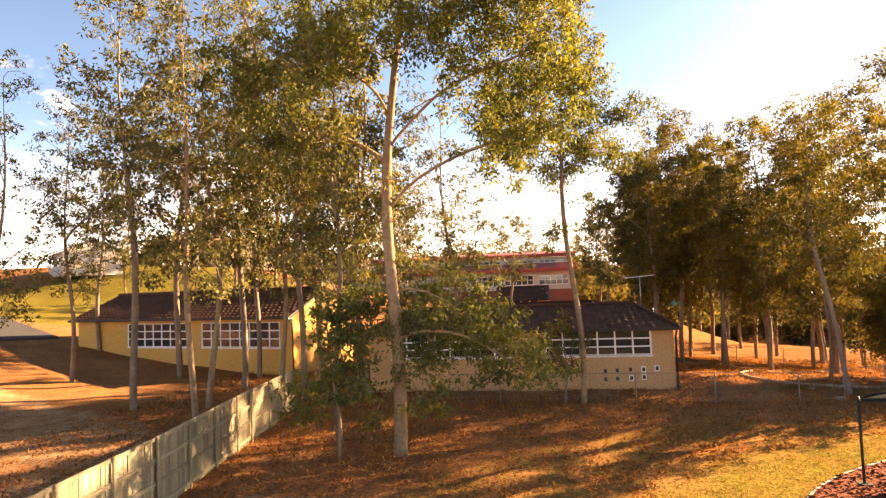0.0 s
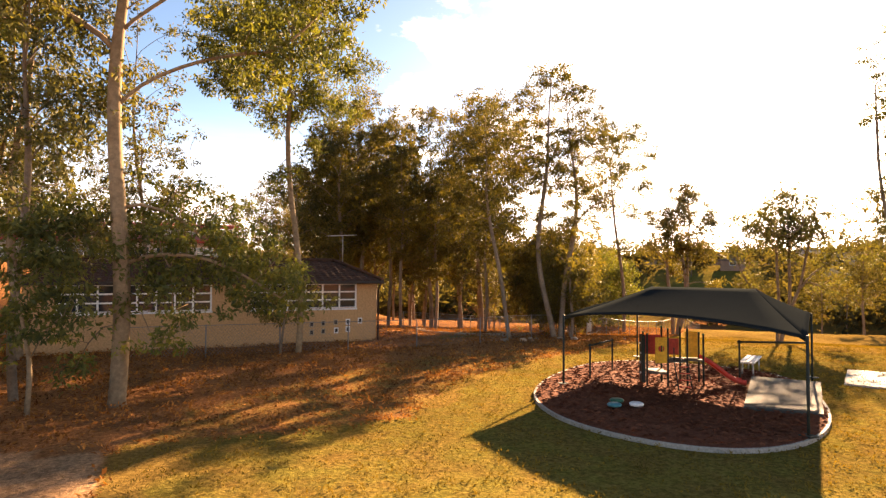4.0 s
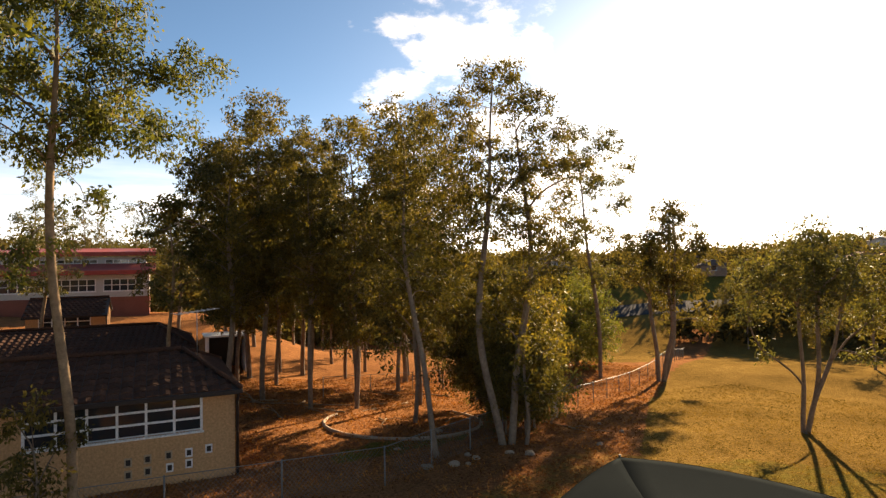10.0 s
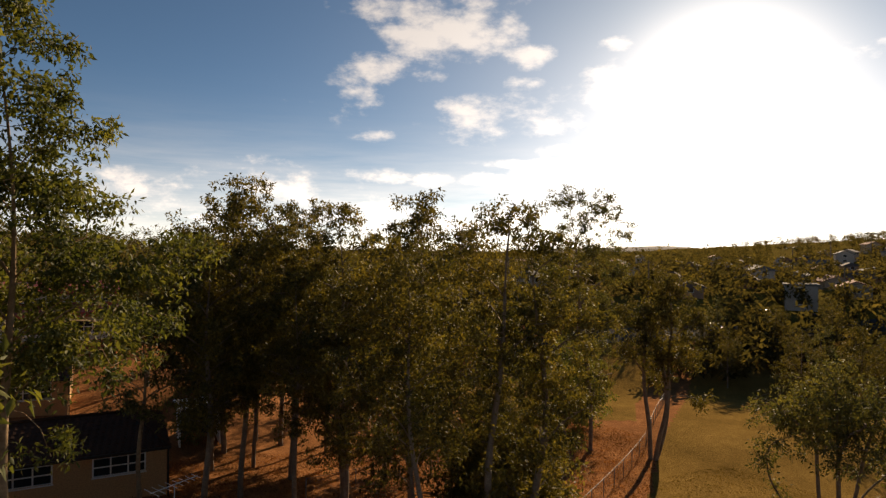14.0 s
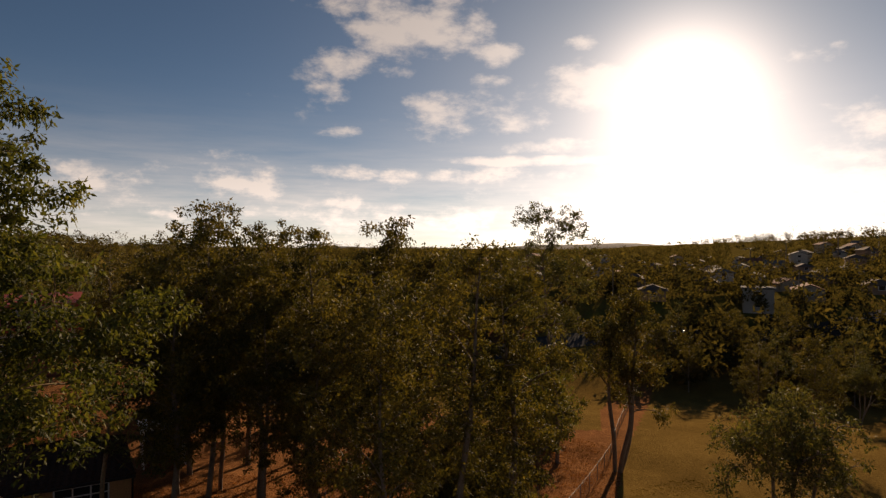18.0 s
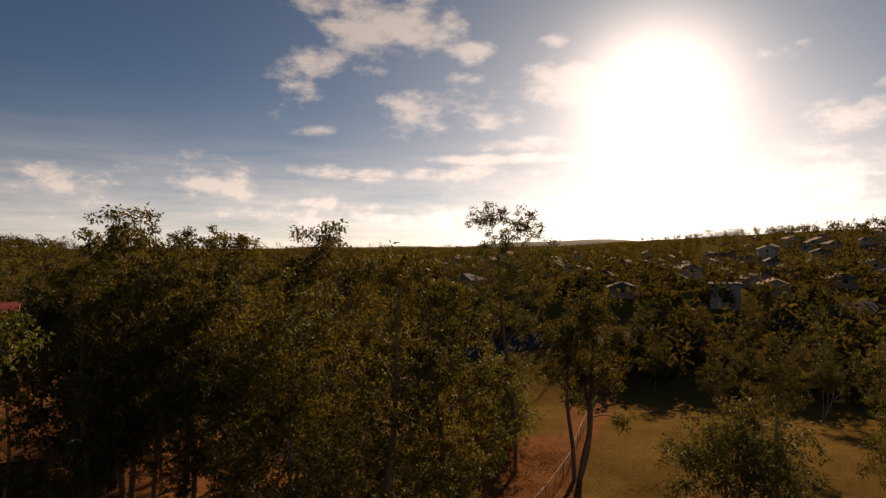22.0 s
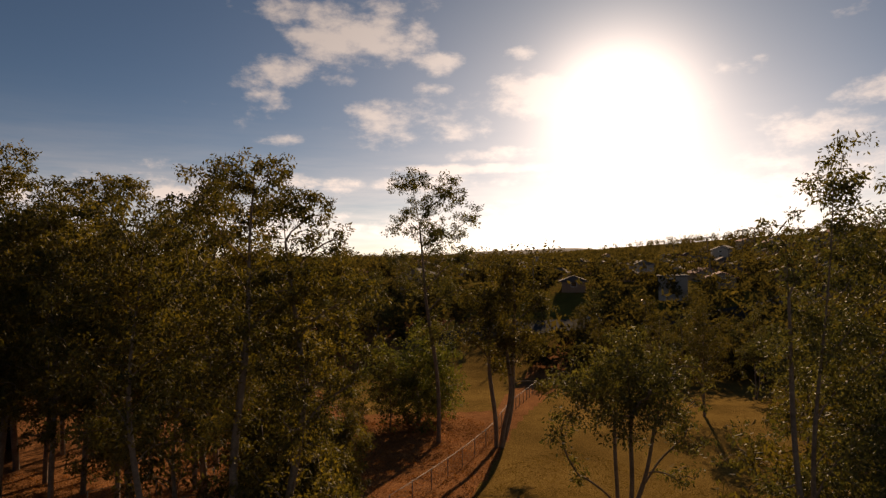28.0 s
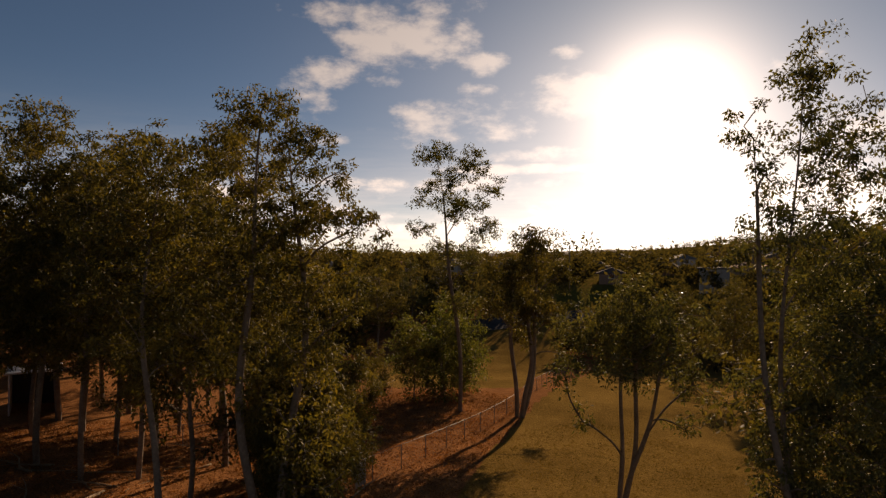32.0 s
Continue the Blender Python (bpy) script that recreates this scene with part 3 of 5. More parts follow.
    for _ in range(150):
        fresh = P[done:]
        dist = np.linalg.norm(live[:, None, :] - fresh[None], axis=2) + 0.0
        k = dist.argmin(1)
        m = dist[np.arange(len(live)), k]
        closer = m < near
        near[closer], who[closer] = m[closer], k[closer] + done
        done = len(P)
        keep = near > step * 1.25
        live, near, who = live[keep], near[keep], who[keep]
        if not len(live):
            break
        dirs = live - P[who]
        dirs /= np.linalg.norm(dirs, axis=1, keepdims=True)
        acc = np.zeros((len(P), 3))
        np.add.at(acc, who, dirs)
        grow_at = np.unique(who)
        g = acc[grow_at] / (np.linalg.norm(acc[grow_at], axis=1, keepdims=True) + 1e-6)
        g = g + r.normal(size=g.shape) * 0.16
        g[:, 2] += 0.12
        g /= np.linalg.norm(g, axis=1, keepdims=True)
        P = np.concatenate([P, P[grow_at] + g * step])
        parent += list(grow_at)
        if len(P) > 2600:
            break
    n = len(P)
    kids = [[] for _ in range(n)]
    for i in range(n):
        if parent[i] >= 0:
            kids[parent[i]].append(i)
    area = np.zeros(n)
    for i in range(n - 1, -1, -1):
        area[i] = sum(area[c] for c in kids[i]) if kids[i] else 1.0
    rad = 0.009 * (np.maximum(area, 1) ** 0.45)
    for stem_root in [i for i in range(n) if parent[i] < 0]:
        f = trunk / (0.009 * area[stem_root] ** 0.45)
        todo = [stem_root]
        while todo:
            i = todo.pop()
            rad[i] = max(0.009 * area[i] ** 0.45 * f * (1 - 0.45 * max(P[i][2], 0) / h), 0.009)
            if parent[i] >= 0:
                main = max(kids[parent[i]], key=lambda c: area[c]) == i
                rad[i] = min(rad[i], max(rad[parent[i]] * (1.0 if main else 0.55), 0.009))
            todo += kids[i]
    # chains of nodes as tubes: the bole, and one mesh for each limb with all that it carries
    def chain(i, before):
        pts, rr = ([P[before], P[i]], [rad[i], rad[i]]) if before is not None else ([P[i]], [rad[i] * 1.35])
        side = []
        while kids[i]:
            order = sorted(kids[i], key=lambda c: -area[c])
            side += [(c, i) for c in order[1:]]
            i = order[0]
            pts.append(P[i])
            rr.append(rad[i])
        return pts, rr, side

    for stem_root in [i for i in range(n) if parent[i] < 0]:
        pts, rr, side = chain(stem_root, None)
        bole = tube_data(pts, rr, 9)
        for c, b in side:
            big_limb = area[c] >= 6
            verts, faces = ([], []) if big_limb else bole
            todo = [(c, b)]
            while todo:
                c2, b2 = todo.pop()
                p2, r2, s2 = chain(c2, b2)
                v, f = tube_data(p2, r2, 6 if r2[0] > 0.03 else 3, len(verts))
                verts.extend(v)
                faces.extend(f)
                todo += s2
            if big_limb:
                part("limb", mesh_of("limb", verts, faces, bark, True), bark, root)
        part("trunk", mesh_of("trunk", *bole, bark, True), bark, root)
    centres = targets[targets[:, 2] > 0.4]
    sizes = tuft * (0.6 + 0.7 * r.random(len(centres)))
    part("crown", leaf_mesh("crown", centres, sizes, per, leaf, foliage, seed + 11, hang, 0.75), foliage, root)
    return root


OLIVE = (M_BARK_DARK, M_LEAF_OLIVE)
GUM, GREY, DARK, PALE = (M_BARK, M_LEAF), (M_BARK_DARK, M_LEAF_GREY), (M_BARK_DARK, M_LEAF_DARK), (M_BARK, M_LEAF_GREY)


def plant(tree, x, y, turn=0.0, size=1.0):
    tree.matrix_basis = pose(x, y, ground(x, y) - 0.05, 0, 0, turn) @ Matrix.Diagonal((size, size, size, 1))
    return tree


def replant(tree, x, y, turn, size):
    made = copy_thing(tree, pose(x, y, ground(x, y) - 0.05, 0, 0, turn))
    made.scale = (size, size, size)
    return made


BIG = [(2.0, 0.4, 4.1, 1.35, 0.75), (1.2, -0.3, 2.9, 1.05, 0.6), (2.8, -0.2, 3.3, 1.25, 0.6), (0.6, 0.6, 5.0, 0.8, 0.45), (3.7, -0.6, 2.7, 1.1, 0.5), (0.2, -0.5, 3.8, 0.7, 0.4), (0.9, -0.6, 1.6, 0.6, 0.35), (-1.2, 0.6, 4.6, 0.7, 0.4), (-0.9, 0.2, 1.0, 0.5, 0.35), (3.4, 0.2, 9.2, 1.2, 0.8), (4.9, 0.2, 10.0, 1.1, 0.8), (4.0, -0.5, 11.3, 1.1, 0.7), (2.4, 0.0, 10.8, 1.1, 0.7), (5.3, 0.4, 11.2, 0.8, 0.5), (4.6, 0.2, 12.8, 1.2, 0.8), (3.6, 0.0, 14.4, 1.2, 0.8), (5.0, 0.3, 14.4, 0.9, 0.6), (-3.2, 0.0, 10.0, 1.5, 0.9), (-5.0, 0.5, 12.0, 1.6, 0.9), (-2.0, 0.8, 13.0, 1.7, 1.0), (1.4, -0.8, 12.4, 1.6, 0.9), (3.0, 0.5, 13.4, 1.5, 1.0), (0.0, 0.4, 15.8, 2.0, 1.1), (2.6, 0.6, 16.6, 1.5, 0.9), (-3.8, 0.2, 16.0, 1.8, 1.0), (0.6, 0.0, 19.0, 1.8, 1.0), (-1.2, -2.2, 11.4, 1.3, 0.8)]
plant(gum_tree(3, 20, 6, 0.20, 0.3, BIG, 0.14, 58, 0.38, mats=GUM, fork=7.6, gap=0.58, fill=2.0, face=4, steep=0.4, label="large spreading gum tree with pale bark and low leafy boughs"), -2.6, 16.3)
T3 = [(-3.0, 0.3, 11.6, 1.3, 0.8), (-1.4, 0.5, 13.6, 1.2, 0.8), (-0.4, 0.3, 15.4, 1.1, 0.7), (0.0, 0.9, 13.2, 1.0, 0.6), (0.9, 1.4, 11.4, 0.9, 0.5), (-2.0, -0.6, 10.3, 1.2, 0.6), (-0.4, 1.2, 10.8, 1.2, 0.7), (-0.8, 0.2, 16.8, 0.8, 0.5), (-0.7, -0.3, 6.7, 0.6, 0.4), (0.3, 0.3, 7.9, 0.45, 0.3), (-1.4, 1.0, 9.5, 1.1, 0.5), (0.4, 0.6, 14.4, 0.7, 0.5), (-3.4, 0.6, 13.4, 1.1, 0.8), (0.8, 2.6, 10.2, 0.9, 0.5), (-1.6, -0.8, 12.0, 1.0, 0.7), (1.8, 2.4, 11.8, 0.8, 0.5), (0.9, 0.4, 12.4, 1.0, 0.6), (0.9, 0.2, 10.0, 0.9, 0.5)]
plant(gum_tree(8, 17, 4, 0.12, 0.5, T3, 0.13, 64, 0.38, mats=GUM, fork=9.0, gap=0.54, fill=2.4, steep=0.6, face=25, label="tall gum with a bare pale trunk beside the classroom"), 2.9, 23.5)
plant(gum_tree(15, 3.7, 0.9, 0.05, 0.35, 6, 0.12, 50, 0.26, (0.08, 0), DARK, gap=0.33, label="small dark leafy sapling in front of the classroom windows", name="sapling"), 2.2, 23.2)
plant(gum_tree(21, 14, 2.6, 0.11, 0.30, 9, 0.14, 44, 0.36, (-0.03, 0), GREY, gap=0.5, label="slender dark-trunked gum beside the large gum"), -4.9, 17.7)
plant(gum_tree(22, 4.2, 1.6, 0.06, 0.3, [(-1.3, 0, 1.7, 0.9, 0.5), (0.9, 0, 2.4, 0.8, 0.5), (0.3, 0.3, 3.6, 0.9, 0.6), (-0.5, 0, 4.3, 0.7, 0.5)], 0.15, 44, 0.34, mats=GUM, gap=0.45, fork=0.9, label="small crooked gum under the large gum"), -4.3, 15.9)
slim = plant(gum_tree(31, 19, 3.0, 0.14, 0.34, 12, 0.18, 34, 0.42, (0.0, 0.02), GREY, gap=0.60, narrow=0.4, fill=0.84, label="tall thin gum with a dark trunk behind the paling fence", group="gums behind the paling fence"), -9.0, 24.4)
slim2 = plant(gum_tree(37, 18, 2.9, 0.12, 0.34, 11, 0.18, 34, 0.42, (-0.07, 0), PALE, gap=0.60, narrow=0.4, fill=0.84, label="slender pale gum on the littered slope", group="gums behind the paling fence"), -11.5, 20.2)
for i, (x, y, s) in enumerate([(-13.4, 27.4, 1.1), (-6.4, 25.5, 1.1), (-15.5, 22.0, 1.1), (-12.6, 22.8, 1.1), (-18.0, 29.0, 1.15), (-15.5, 36.5, 1.0), (-22.0, 26.0, 0.8), (-20.0, 38.0, 1.05), (-27, 34, 0.9), (-9.8, 28.5, 0.9), (-9.5, 44.0, 0.95), (-18.5, 18.5, 0.8), (-25.5, 22.5, 0.75), (-10.6, 25.6, 1.0), (-14.2, 30.5, 1.0), (-7.6, 28.2, 0.95), (-11.8, 33.5, 1.05), (-3.0, 27.5, 0.85)]):
    replant((slim, slim2)[i % 2], x, y, i * 77, s)

TALL = [(-0.3, 0.0, 13.0, 1.1, 0.65), (0.5, 0.3, 12.2, 0.8, 0.5), (1.4, 0.0, 12.2, 0.8, 0.45), (2.0, 0.1, 11.5, 0.6, 0.35), (-1.6, 0.0, 11.8, 0.9, 0.5), (-0.9, 0.6, 10.6, 0.8, 0.5), (1.1, 0.2, 10.1, 1.3, 0.75), (2.4, 0.0, 9.7, 0.8, 0.5), (0.1, -0.4, 9.5, 0.9, 0.5), (1.4, 0.4, 7.9, 1.5, 0.8), (-0.9, 0.3, 8.6, 1.3, 0.7), (0.9, 0.0, 6.0, 1.0, 0.5), (-0.8, 0.5, 6.2, 0.8, 0.4), (2.5, 0.2, 7.2, 0.7, 0.4)]
plant(gum_tree(44, 13.6, 2.5, 0.14, 0.42, TALL, 0.12, 64, 0.30, (0.02, 0.0), OLIVE, gap=0.48, fork=4.6, stems=2, fill=1.6, steep=0.7, face=25, label="tall forked gum standing by the wire fence"), 16.0, 25.6)
plant(gum_tree(49, 6.6, 1.9, 0.08, 0.34, 7, 0.16, 40, 0.38, (0.12, 0.0), OLIVE, gap=0.5, label="young leaning gum by the wire fence"), 16.6, 25.4)
young = plant(gum_tree(50, 8.0, 2.6, 0.09, 0.22, 12, 0.15, 46, 0.42, (0.0, 0.0), OLIVE, gap=0.52, label="bushy young gum behind the wire fence", group="bushy young gums"), 19.0, 29.6, 0, 0.8)
for i, (x, y, s) in enumerate([(17.4, 26.6, 0.5), (17.9, 28.9, 0.8), (16.9, 27.2, 0.56), (18.8, 31.6, 0.85), (20.8, 31.0, 0.62), (18.4, 27.5, 0.6), (19.2, 33.4, 0.8)]):
    replant(young, x, y, i * 83 + 30, s)
LIGHT = [(-1.6, 0.0, 17.7, 1.2, 0.7), (0.7, 0.4, 17.2, 1.3, 0.7), (-2.4, 0.3, 15.2, 1.0, 0.6), (2.2, 0.0, 15.4, 0.9, 0.6), (0.0, -0.4, 14.2, 1.5, 0.7), (-2.7, 0.0, 12.9, 0.9, 0.5), (1.9, 0.3, 12.9, 1.1, 0.6), (-1.2, 0.4, 11.0, 1.2, 0.6), (0.8, 0.0, 10.4, 1.0, 0.6), (0.0, 0.5, 7.6, 1.2, 0.6), (-0.6, -0.8, 16.0, 0.9, 0.6)]
plant(gum_tree(52, 18.6, 3.5, 0.15, 0.4, LIGHT, 0.16, 44, 0.40, (0.01, 0), GREY, gap=0.60, fork=6.0, fill=2.3, label="tall open gum with a thin see-through crown"), 34.2, 42.6)
BENT = [(1.1, 0.0, 11.4, 1.4, 0.9), (-0.4, 0.3, 9.6, 1.6, 0.8), (2.5, 0.0, 9.6, 1.1, 0.7), (0.5, -0.4, 7.6, 1.7, 0.8), (-1.9, 0.0, 7.4, 0.9, 0.5), (2.4, 0.3, 7.0, 1.0, 0.6), (3.3, 0.0, 4.2, 0.8, 0.4), (0.2, 0.3, 5.6, 1.0, 0.5)]
plant(gum_tree(54, 12.3, 3.0, 0.16, 0.36, BENT, 0.18, 44, 0.44, (0.08, -0.04), DARK, gap=0.58, fork=2.2, stems=3, fill=2.4, label="forked leaning gum at the bend of the fence"), 36.5, 39.0)
VASE = [(0.6, 0.0, 8.3, 1.5, 0.8), (-1.2, 0.3, 7.3, 1.3, 0.7), (2.0, -0.2, 7.1, 1.4, 0.8), (0.5, -0.8, 6.4, 1.6, 0.7), (0.4, 1.2, 6.8, 1.4, 0.7), (-2.2, 0.0, 5.6, 0.8, 0.5), (3.0, 0.2, 5.2, 0.9, 0.5), (-1.4, 0.3, 3.6, 0.6, 0.4), (2.6, 0.0, 3.4, 0.7, 0.4)]
rtree = plant(gum_tree(57, 9.0, 3.1, 0.11, 0.42, VASE, 0.16, 34, 0.40, (0.0, 0), GREY, gap=0.52, fork=1.8, stems=3, label="many-stemmed vase-shaped gum standing on the dry field"), 28.1, 22.9, 0, 0.9)
PLUME = [(-0.6, 0.0, 13.4, 0.55, 0.5), (-0.2, 0.0, 12.5, 0.7, 0.5), (0.1, 0.2, 11.7, 0.8, 0.5), (-1.6, 0.0, 12.1, 0.45, 0.35), (-1.3, 0.1, 11.4, 0.45, 0.3), (0.7, 0.0, 11.3, 0.6, 0.45), (-0.6, 0.2, 10.6, 0.7, 0.4), (-1.6, 0.0, 9.9, 0.6, 0.35), (-0.8, 0.0, 9.5, 0.7, 0.4), (0.5, 0.0, 10.0, 0.8, 0.45), (1.1, 0.1, 9.0, 1.0, 0.5), (-0.1, 0.0, 8.5, 1.0, 0.5), (1.7, 0.3, 7.9, 1.2, 0.6), (0.5, -0.2, 7.0, 1.4, 0.6), (2.1, 0.0, 6.3, 1.2, 0.6), (-0.6, 0.4, 6.6, 0.9, 0.5), (0.7, 0.0, 5.2, 1.4, 0.6), (-0.2, 0.0, 4.2, 1.1, 0.5), (1.3, 0.3, 3.6, 1.2, 0.5), (-0.8, 0.2, 5.4, 0.9, 0.45)]
plant(gum_tree(62, 13.2, 1.7, 0.11, 0.38, PLUME, 0.095, 64, 0.27, (0.03, 0), GREY, gap=0.40, fork=3.6, stems=2, label="tall narrow gum at the edge of the dry field"), 22.55, 12.85, 0, 0.9)
plant(gum_tree(63, 7.4, 3.9, 0.2, 0.22, 13, 0.2, 36, 0.5, (0, 0), (M_BARK_DARK, M_LEAF), gap=0.7, label="rounded green broadleaf tree behind the fence", name="broadleaf_tree"), 36.0, 47.8)

under = plant(gum_tree(81, 9.0, 2.6, 0.10, 0.34, 9, 0.2, 30, 0.46, (0.03, 0.0), DARK, gap=0.58, fill=1.0, label="dark young gum in the grove", group="young grove gums"), 14.6, 30.8)
for i, (x, y, s) in enumerate([(21.4, 32.6, 0.34), (21.0, 41.6, 0.7), (28.6, 44.5, 0.45), (31.0, 50.0, 0.5), (16.4, 44.6, 1.0), (22.6, 45.5, 0.9), (26.0, 52.0, 0.5), (33.0, 47.0, 0.6)]):
    replant(under, x, y, i * 111, s)

# the grove behind the fence
def dome(seed, h, wide, first, count, clump=0.34, top=0.0):
    """A full rounded crown: clumps spread through an egg of foliage, the highest at its top."""
    rng = random.Random(seed)
    mid, half = h * (1 + first) / 2, h * (1 - first) / 2
    out = [(top * wide, 0.0, h - clump * wide * 0.75, clump * wide, clump * wide * 0.62)]
    for i in range(count):
        f = (i + 0.5) / count
        up = -1 + 1.9 * f
        ring = math.sqrt(max(0.0, 1 - up * up)) * rng.uniform(0.55, 0.92) * (0.75 + 0.25 * f)
        a = i * 2.399 + rng.uniform(-0.35, 0.35)
        r_ = clump * wide * rng.uniform(0.72, 1.12)
        out.append((wide * ring * math.cos(a) + top * wide * f, wide * ring * math.sin(a), mid + half * 0.86 * up, r_, r_ * rng.uniform(0.5, 0.72)))
    return out


def grove_gum(seed, x, y, h, wide, first, count, mats, label, turn=0.0, trunk=0.14, stems=1, clump=0.34, top=0.0, leaf=0.17, lean=(0, 0), fill=1.9):
    return plant(gum_tree(seed, h, wide, trunk, first, dome(seed, h, wide, first, count, clump, top), leaf, 48, 0.38, lean, mats, gap=0.62, fork=h * first * 0.75, stems=stems,
                          fill=fill, steep=0.5, label=label, group="grove gums"), x, y, turn)


d1 = grove_gum(171, 9.8, 40.0, 15.9, 3.8, 0.34, 24, OLIVE, "tall grove gum with a full rounded olive crown")
d2 = grove_gum(172, 17.0, 36.0, 15.6, 3.4, 0.26, 24, DARK, "dark grove gum with a dense domed crown", trunk=0.15, top=0.15)
d3 = grove_gum(173, 14.4, 38.4, 15.5, 2.9, 0.36, 19, OLIVE, "grove gum with a rounded crown beside the domed one", trunk=0.15, top=-0.1)
s1 = grove_gum(174, 7.9, 38.2, 13.2, 3.2, 0.28, 19, OLIVE, "leafy bright gum behind the classroom", trunk=0.15, top=0.1)
pale_gum = grove_gum(175, 5.4, 39.4, 10.4, 2.1, 0.42, 11, PALE, "smaller leafy gum between the classrooms", trunk=0.11)
grove_gum(176, 13.2, 44.0, 16.2, 3.2, 0.42, 17, DARK, "tall dark grove gum with a broad crown", trunk=0.14)
replant(pale_gum, -1.5, 52.0, 40, 1.1)
LEANER = [(-1.9, 2.4, 8.6, 1.6, 1.0), (-0.6, 2.0, 10.0, 1.6, 1.0), (-2.8, 2.8, 10.2, 1.4, 0.9), (-1.6, 2.6, 11.6, 1.4, 0.8), (-0.4, 1.4, 7.4, 1.4, 0.8), (-3.2, 2.2, 7.6, 1.2, 0.7), (0.6, 2.2, 8.8, 1.2, 0.7), (-1.6, 1.4, 6.0, 1.2, 0.6), (-0.6, 3.4, 5.2, 1.2, 0.6), (-2.8, 3.0, 5.4, 1.0, 0.6)]
plant(gum_tree(177, 12.0, 2.6, 0.10, 0.4, LEANER, 0.14, 48, 0.40, (-0.16, 0.1), OLIVE, gap=0.54, fork=4.0, fill=1.3, steep=0.5, label="leaning dark gum just inside the wire fence", group="grove gums"), 13.1, 25.2)
g1 = plant(gum_tree(71, 16.0, 3.8, 0.18, 0.36, 12, 0.24, 30, 0.58, (0, 0), DARK, gap=0.76, fill=1.2, label="tall grove gum with a full crown", group="grove gums"), 10.6, 51.0)
g2 = plant(gum_tree(73, 15.8, 4.0, 0.20, 0.34, 13, 0.24, 30, 0.60, (0.03, 0), DARK, gap=0.78, fill=1.2, label="dark grove gum with a broad crown", group="grove gums"), 20.4, 46.5, 0, 0.86)
g3 = plant(gum_tree(75, 15.0, 3.4, 0.15, 0.40, 11, 0.24, 28, 0.56, (-0.03, 0), GREY, gap=0.76, fill=1.2, label="slim grove gum with grey foliage", group="grove gums"), 19.6, 53.0, 0, 0.9)
# copies: which tree, place, size
for i, (k, x, y, s) in enumerate([(0, 11.8, 47.5, 0.9), (1, 18.0, 41.6, 0.84), (2, 11.4, 36.0, 0.76), (3, 13.4, 35.2, 0.76), (1, 17.0, 49.5, 0.9), (3, 9.4, 47.2, 0.85), (2, 20.6, 43.6, 0.74), (0, 22.0, 50.0, 0.78), (1, 13.0, 53.0, 0.9)]):
    replant((d1, d2, d3, s1)[k], x, y, i * 127 + 40, s)
GROVE = [(12.2, 60, 0.9), (14.5, 52, 0.85), (18, 57, 0.85), (9.8, 57, 0.8), (10.5, 69, 0.85), (16.5, 65, 0.85), (22, 62, 0.8), (6.5, 63, 0.75), (22, 76, 0.9), (28, 80, 0.8), (12, 80, 0.9), (3, 86, 0.9)]
for i, (x, y, s) in enumerate(GROVE):
    replant((g1, g2, g3)[i % 3], x, y, i * 131 + 20, s)
# trees round the dry field
FIELD = [(26.5, 14.0, 0.66), (29.5, 17.0, 0.58), (33, 11.5, 0.8), (37, 17, 0.62), (43, 22, 0.62), (36, 5.5, 0.9), (46, 14, 0.75), (51, 25, 0.68), (56, 36, 0.6), (61, 30, 0.68), (66, 47, 0.58), (72, 40, 0.66), (72, 60, 0.5), (78, 52, 0.6), (57, 18, 0.75), (70, 24, 0.75), (86, 63, 0.55), (84, 46, 0.66), (92, 36, 0.75), (30.5, 6.0, 0.75), (80, 70, 0.42), (88, 74, 0.45), (94, 60, 0.55), (98, 50, 0.6), (76, 34, 0.7), (64, 16, 0.8), (90, 24, 0.8), (104, 38, 0.7), (48, 84, 0.8), (58, 92, 0.8), (68, 100, 0.75), (52, 100, 0.85), (78, 104, 0.7)]
for i, (x, y, s) in enumerate(FIELD):
    replant((g2, g3, g1, rtree)[i % 4], x, y, i * 97, s)
# trees behind and left of the classrooms
for i, (x, y, s) in enumerate([(-7, 55, 0.8), (-13, 62, 0.85), (-3, 92, 0.9), (-18, 78, 0.9), (-9, 100, 1.0), (8, 102, 1.0), (-28, 58, 0.9), (-34, 46, 0.8), (-40, 66, 0.9)]):
    replant((g3, slim2, g1)[i % 3], x, y, i * 61, s)


def far_woods():
    """The trees of the suburb and the hill as one mass of leafy crowns."""
    r = np.random.default_rng(5)
    cs, ss = [], []
    n = 0
    while n < 4600:
        d, a = 84 + 860 * r.random() ** 2.0, radians(r.uniform(-42, 112))
        x, y = 8 + d * math.sin(a), 8 + d * math.cos(a)
        if inside(FAR_LAWN, x, y) or d < 92 and n % 2 or min(math.hypot(x - hx + 3, y - hy + 2) for hx, hy, _ in PLOTS) < 4.8:
            continue
        hgt = r.uniform(2.6, 6.2) * (1 + max(0.0, d - 300) / 700) + 4.0 * (r.random() < 0.10)
        z = ground(x, y)
        for _ in range(4):
            cs.append((x + r.normal() * hgt * 0.2, y + r.normal() * hgt * 0.2, z + hgt * r.uniform(0.3, 0.85)))
            ss.append(hgt * r.uniform(0.22, 0.4))
        n += 1
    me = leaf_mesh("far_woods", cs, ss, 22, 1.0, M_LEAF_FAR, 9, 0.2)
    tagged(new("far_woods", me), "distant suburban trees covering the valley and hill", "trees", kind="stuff")


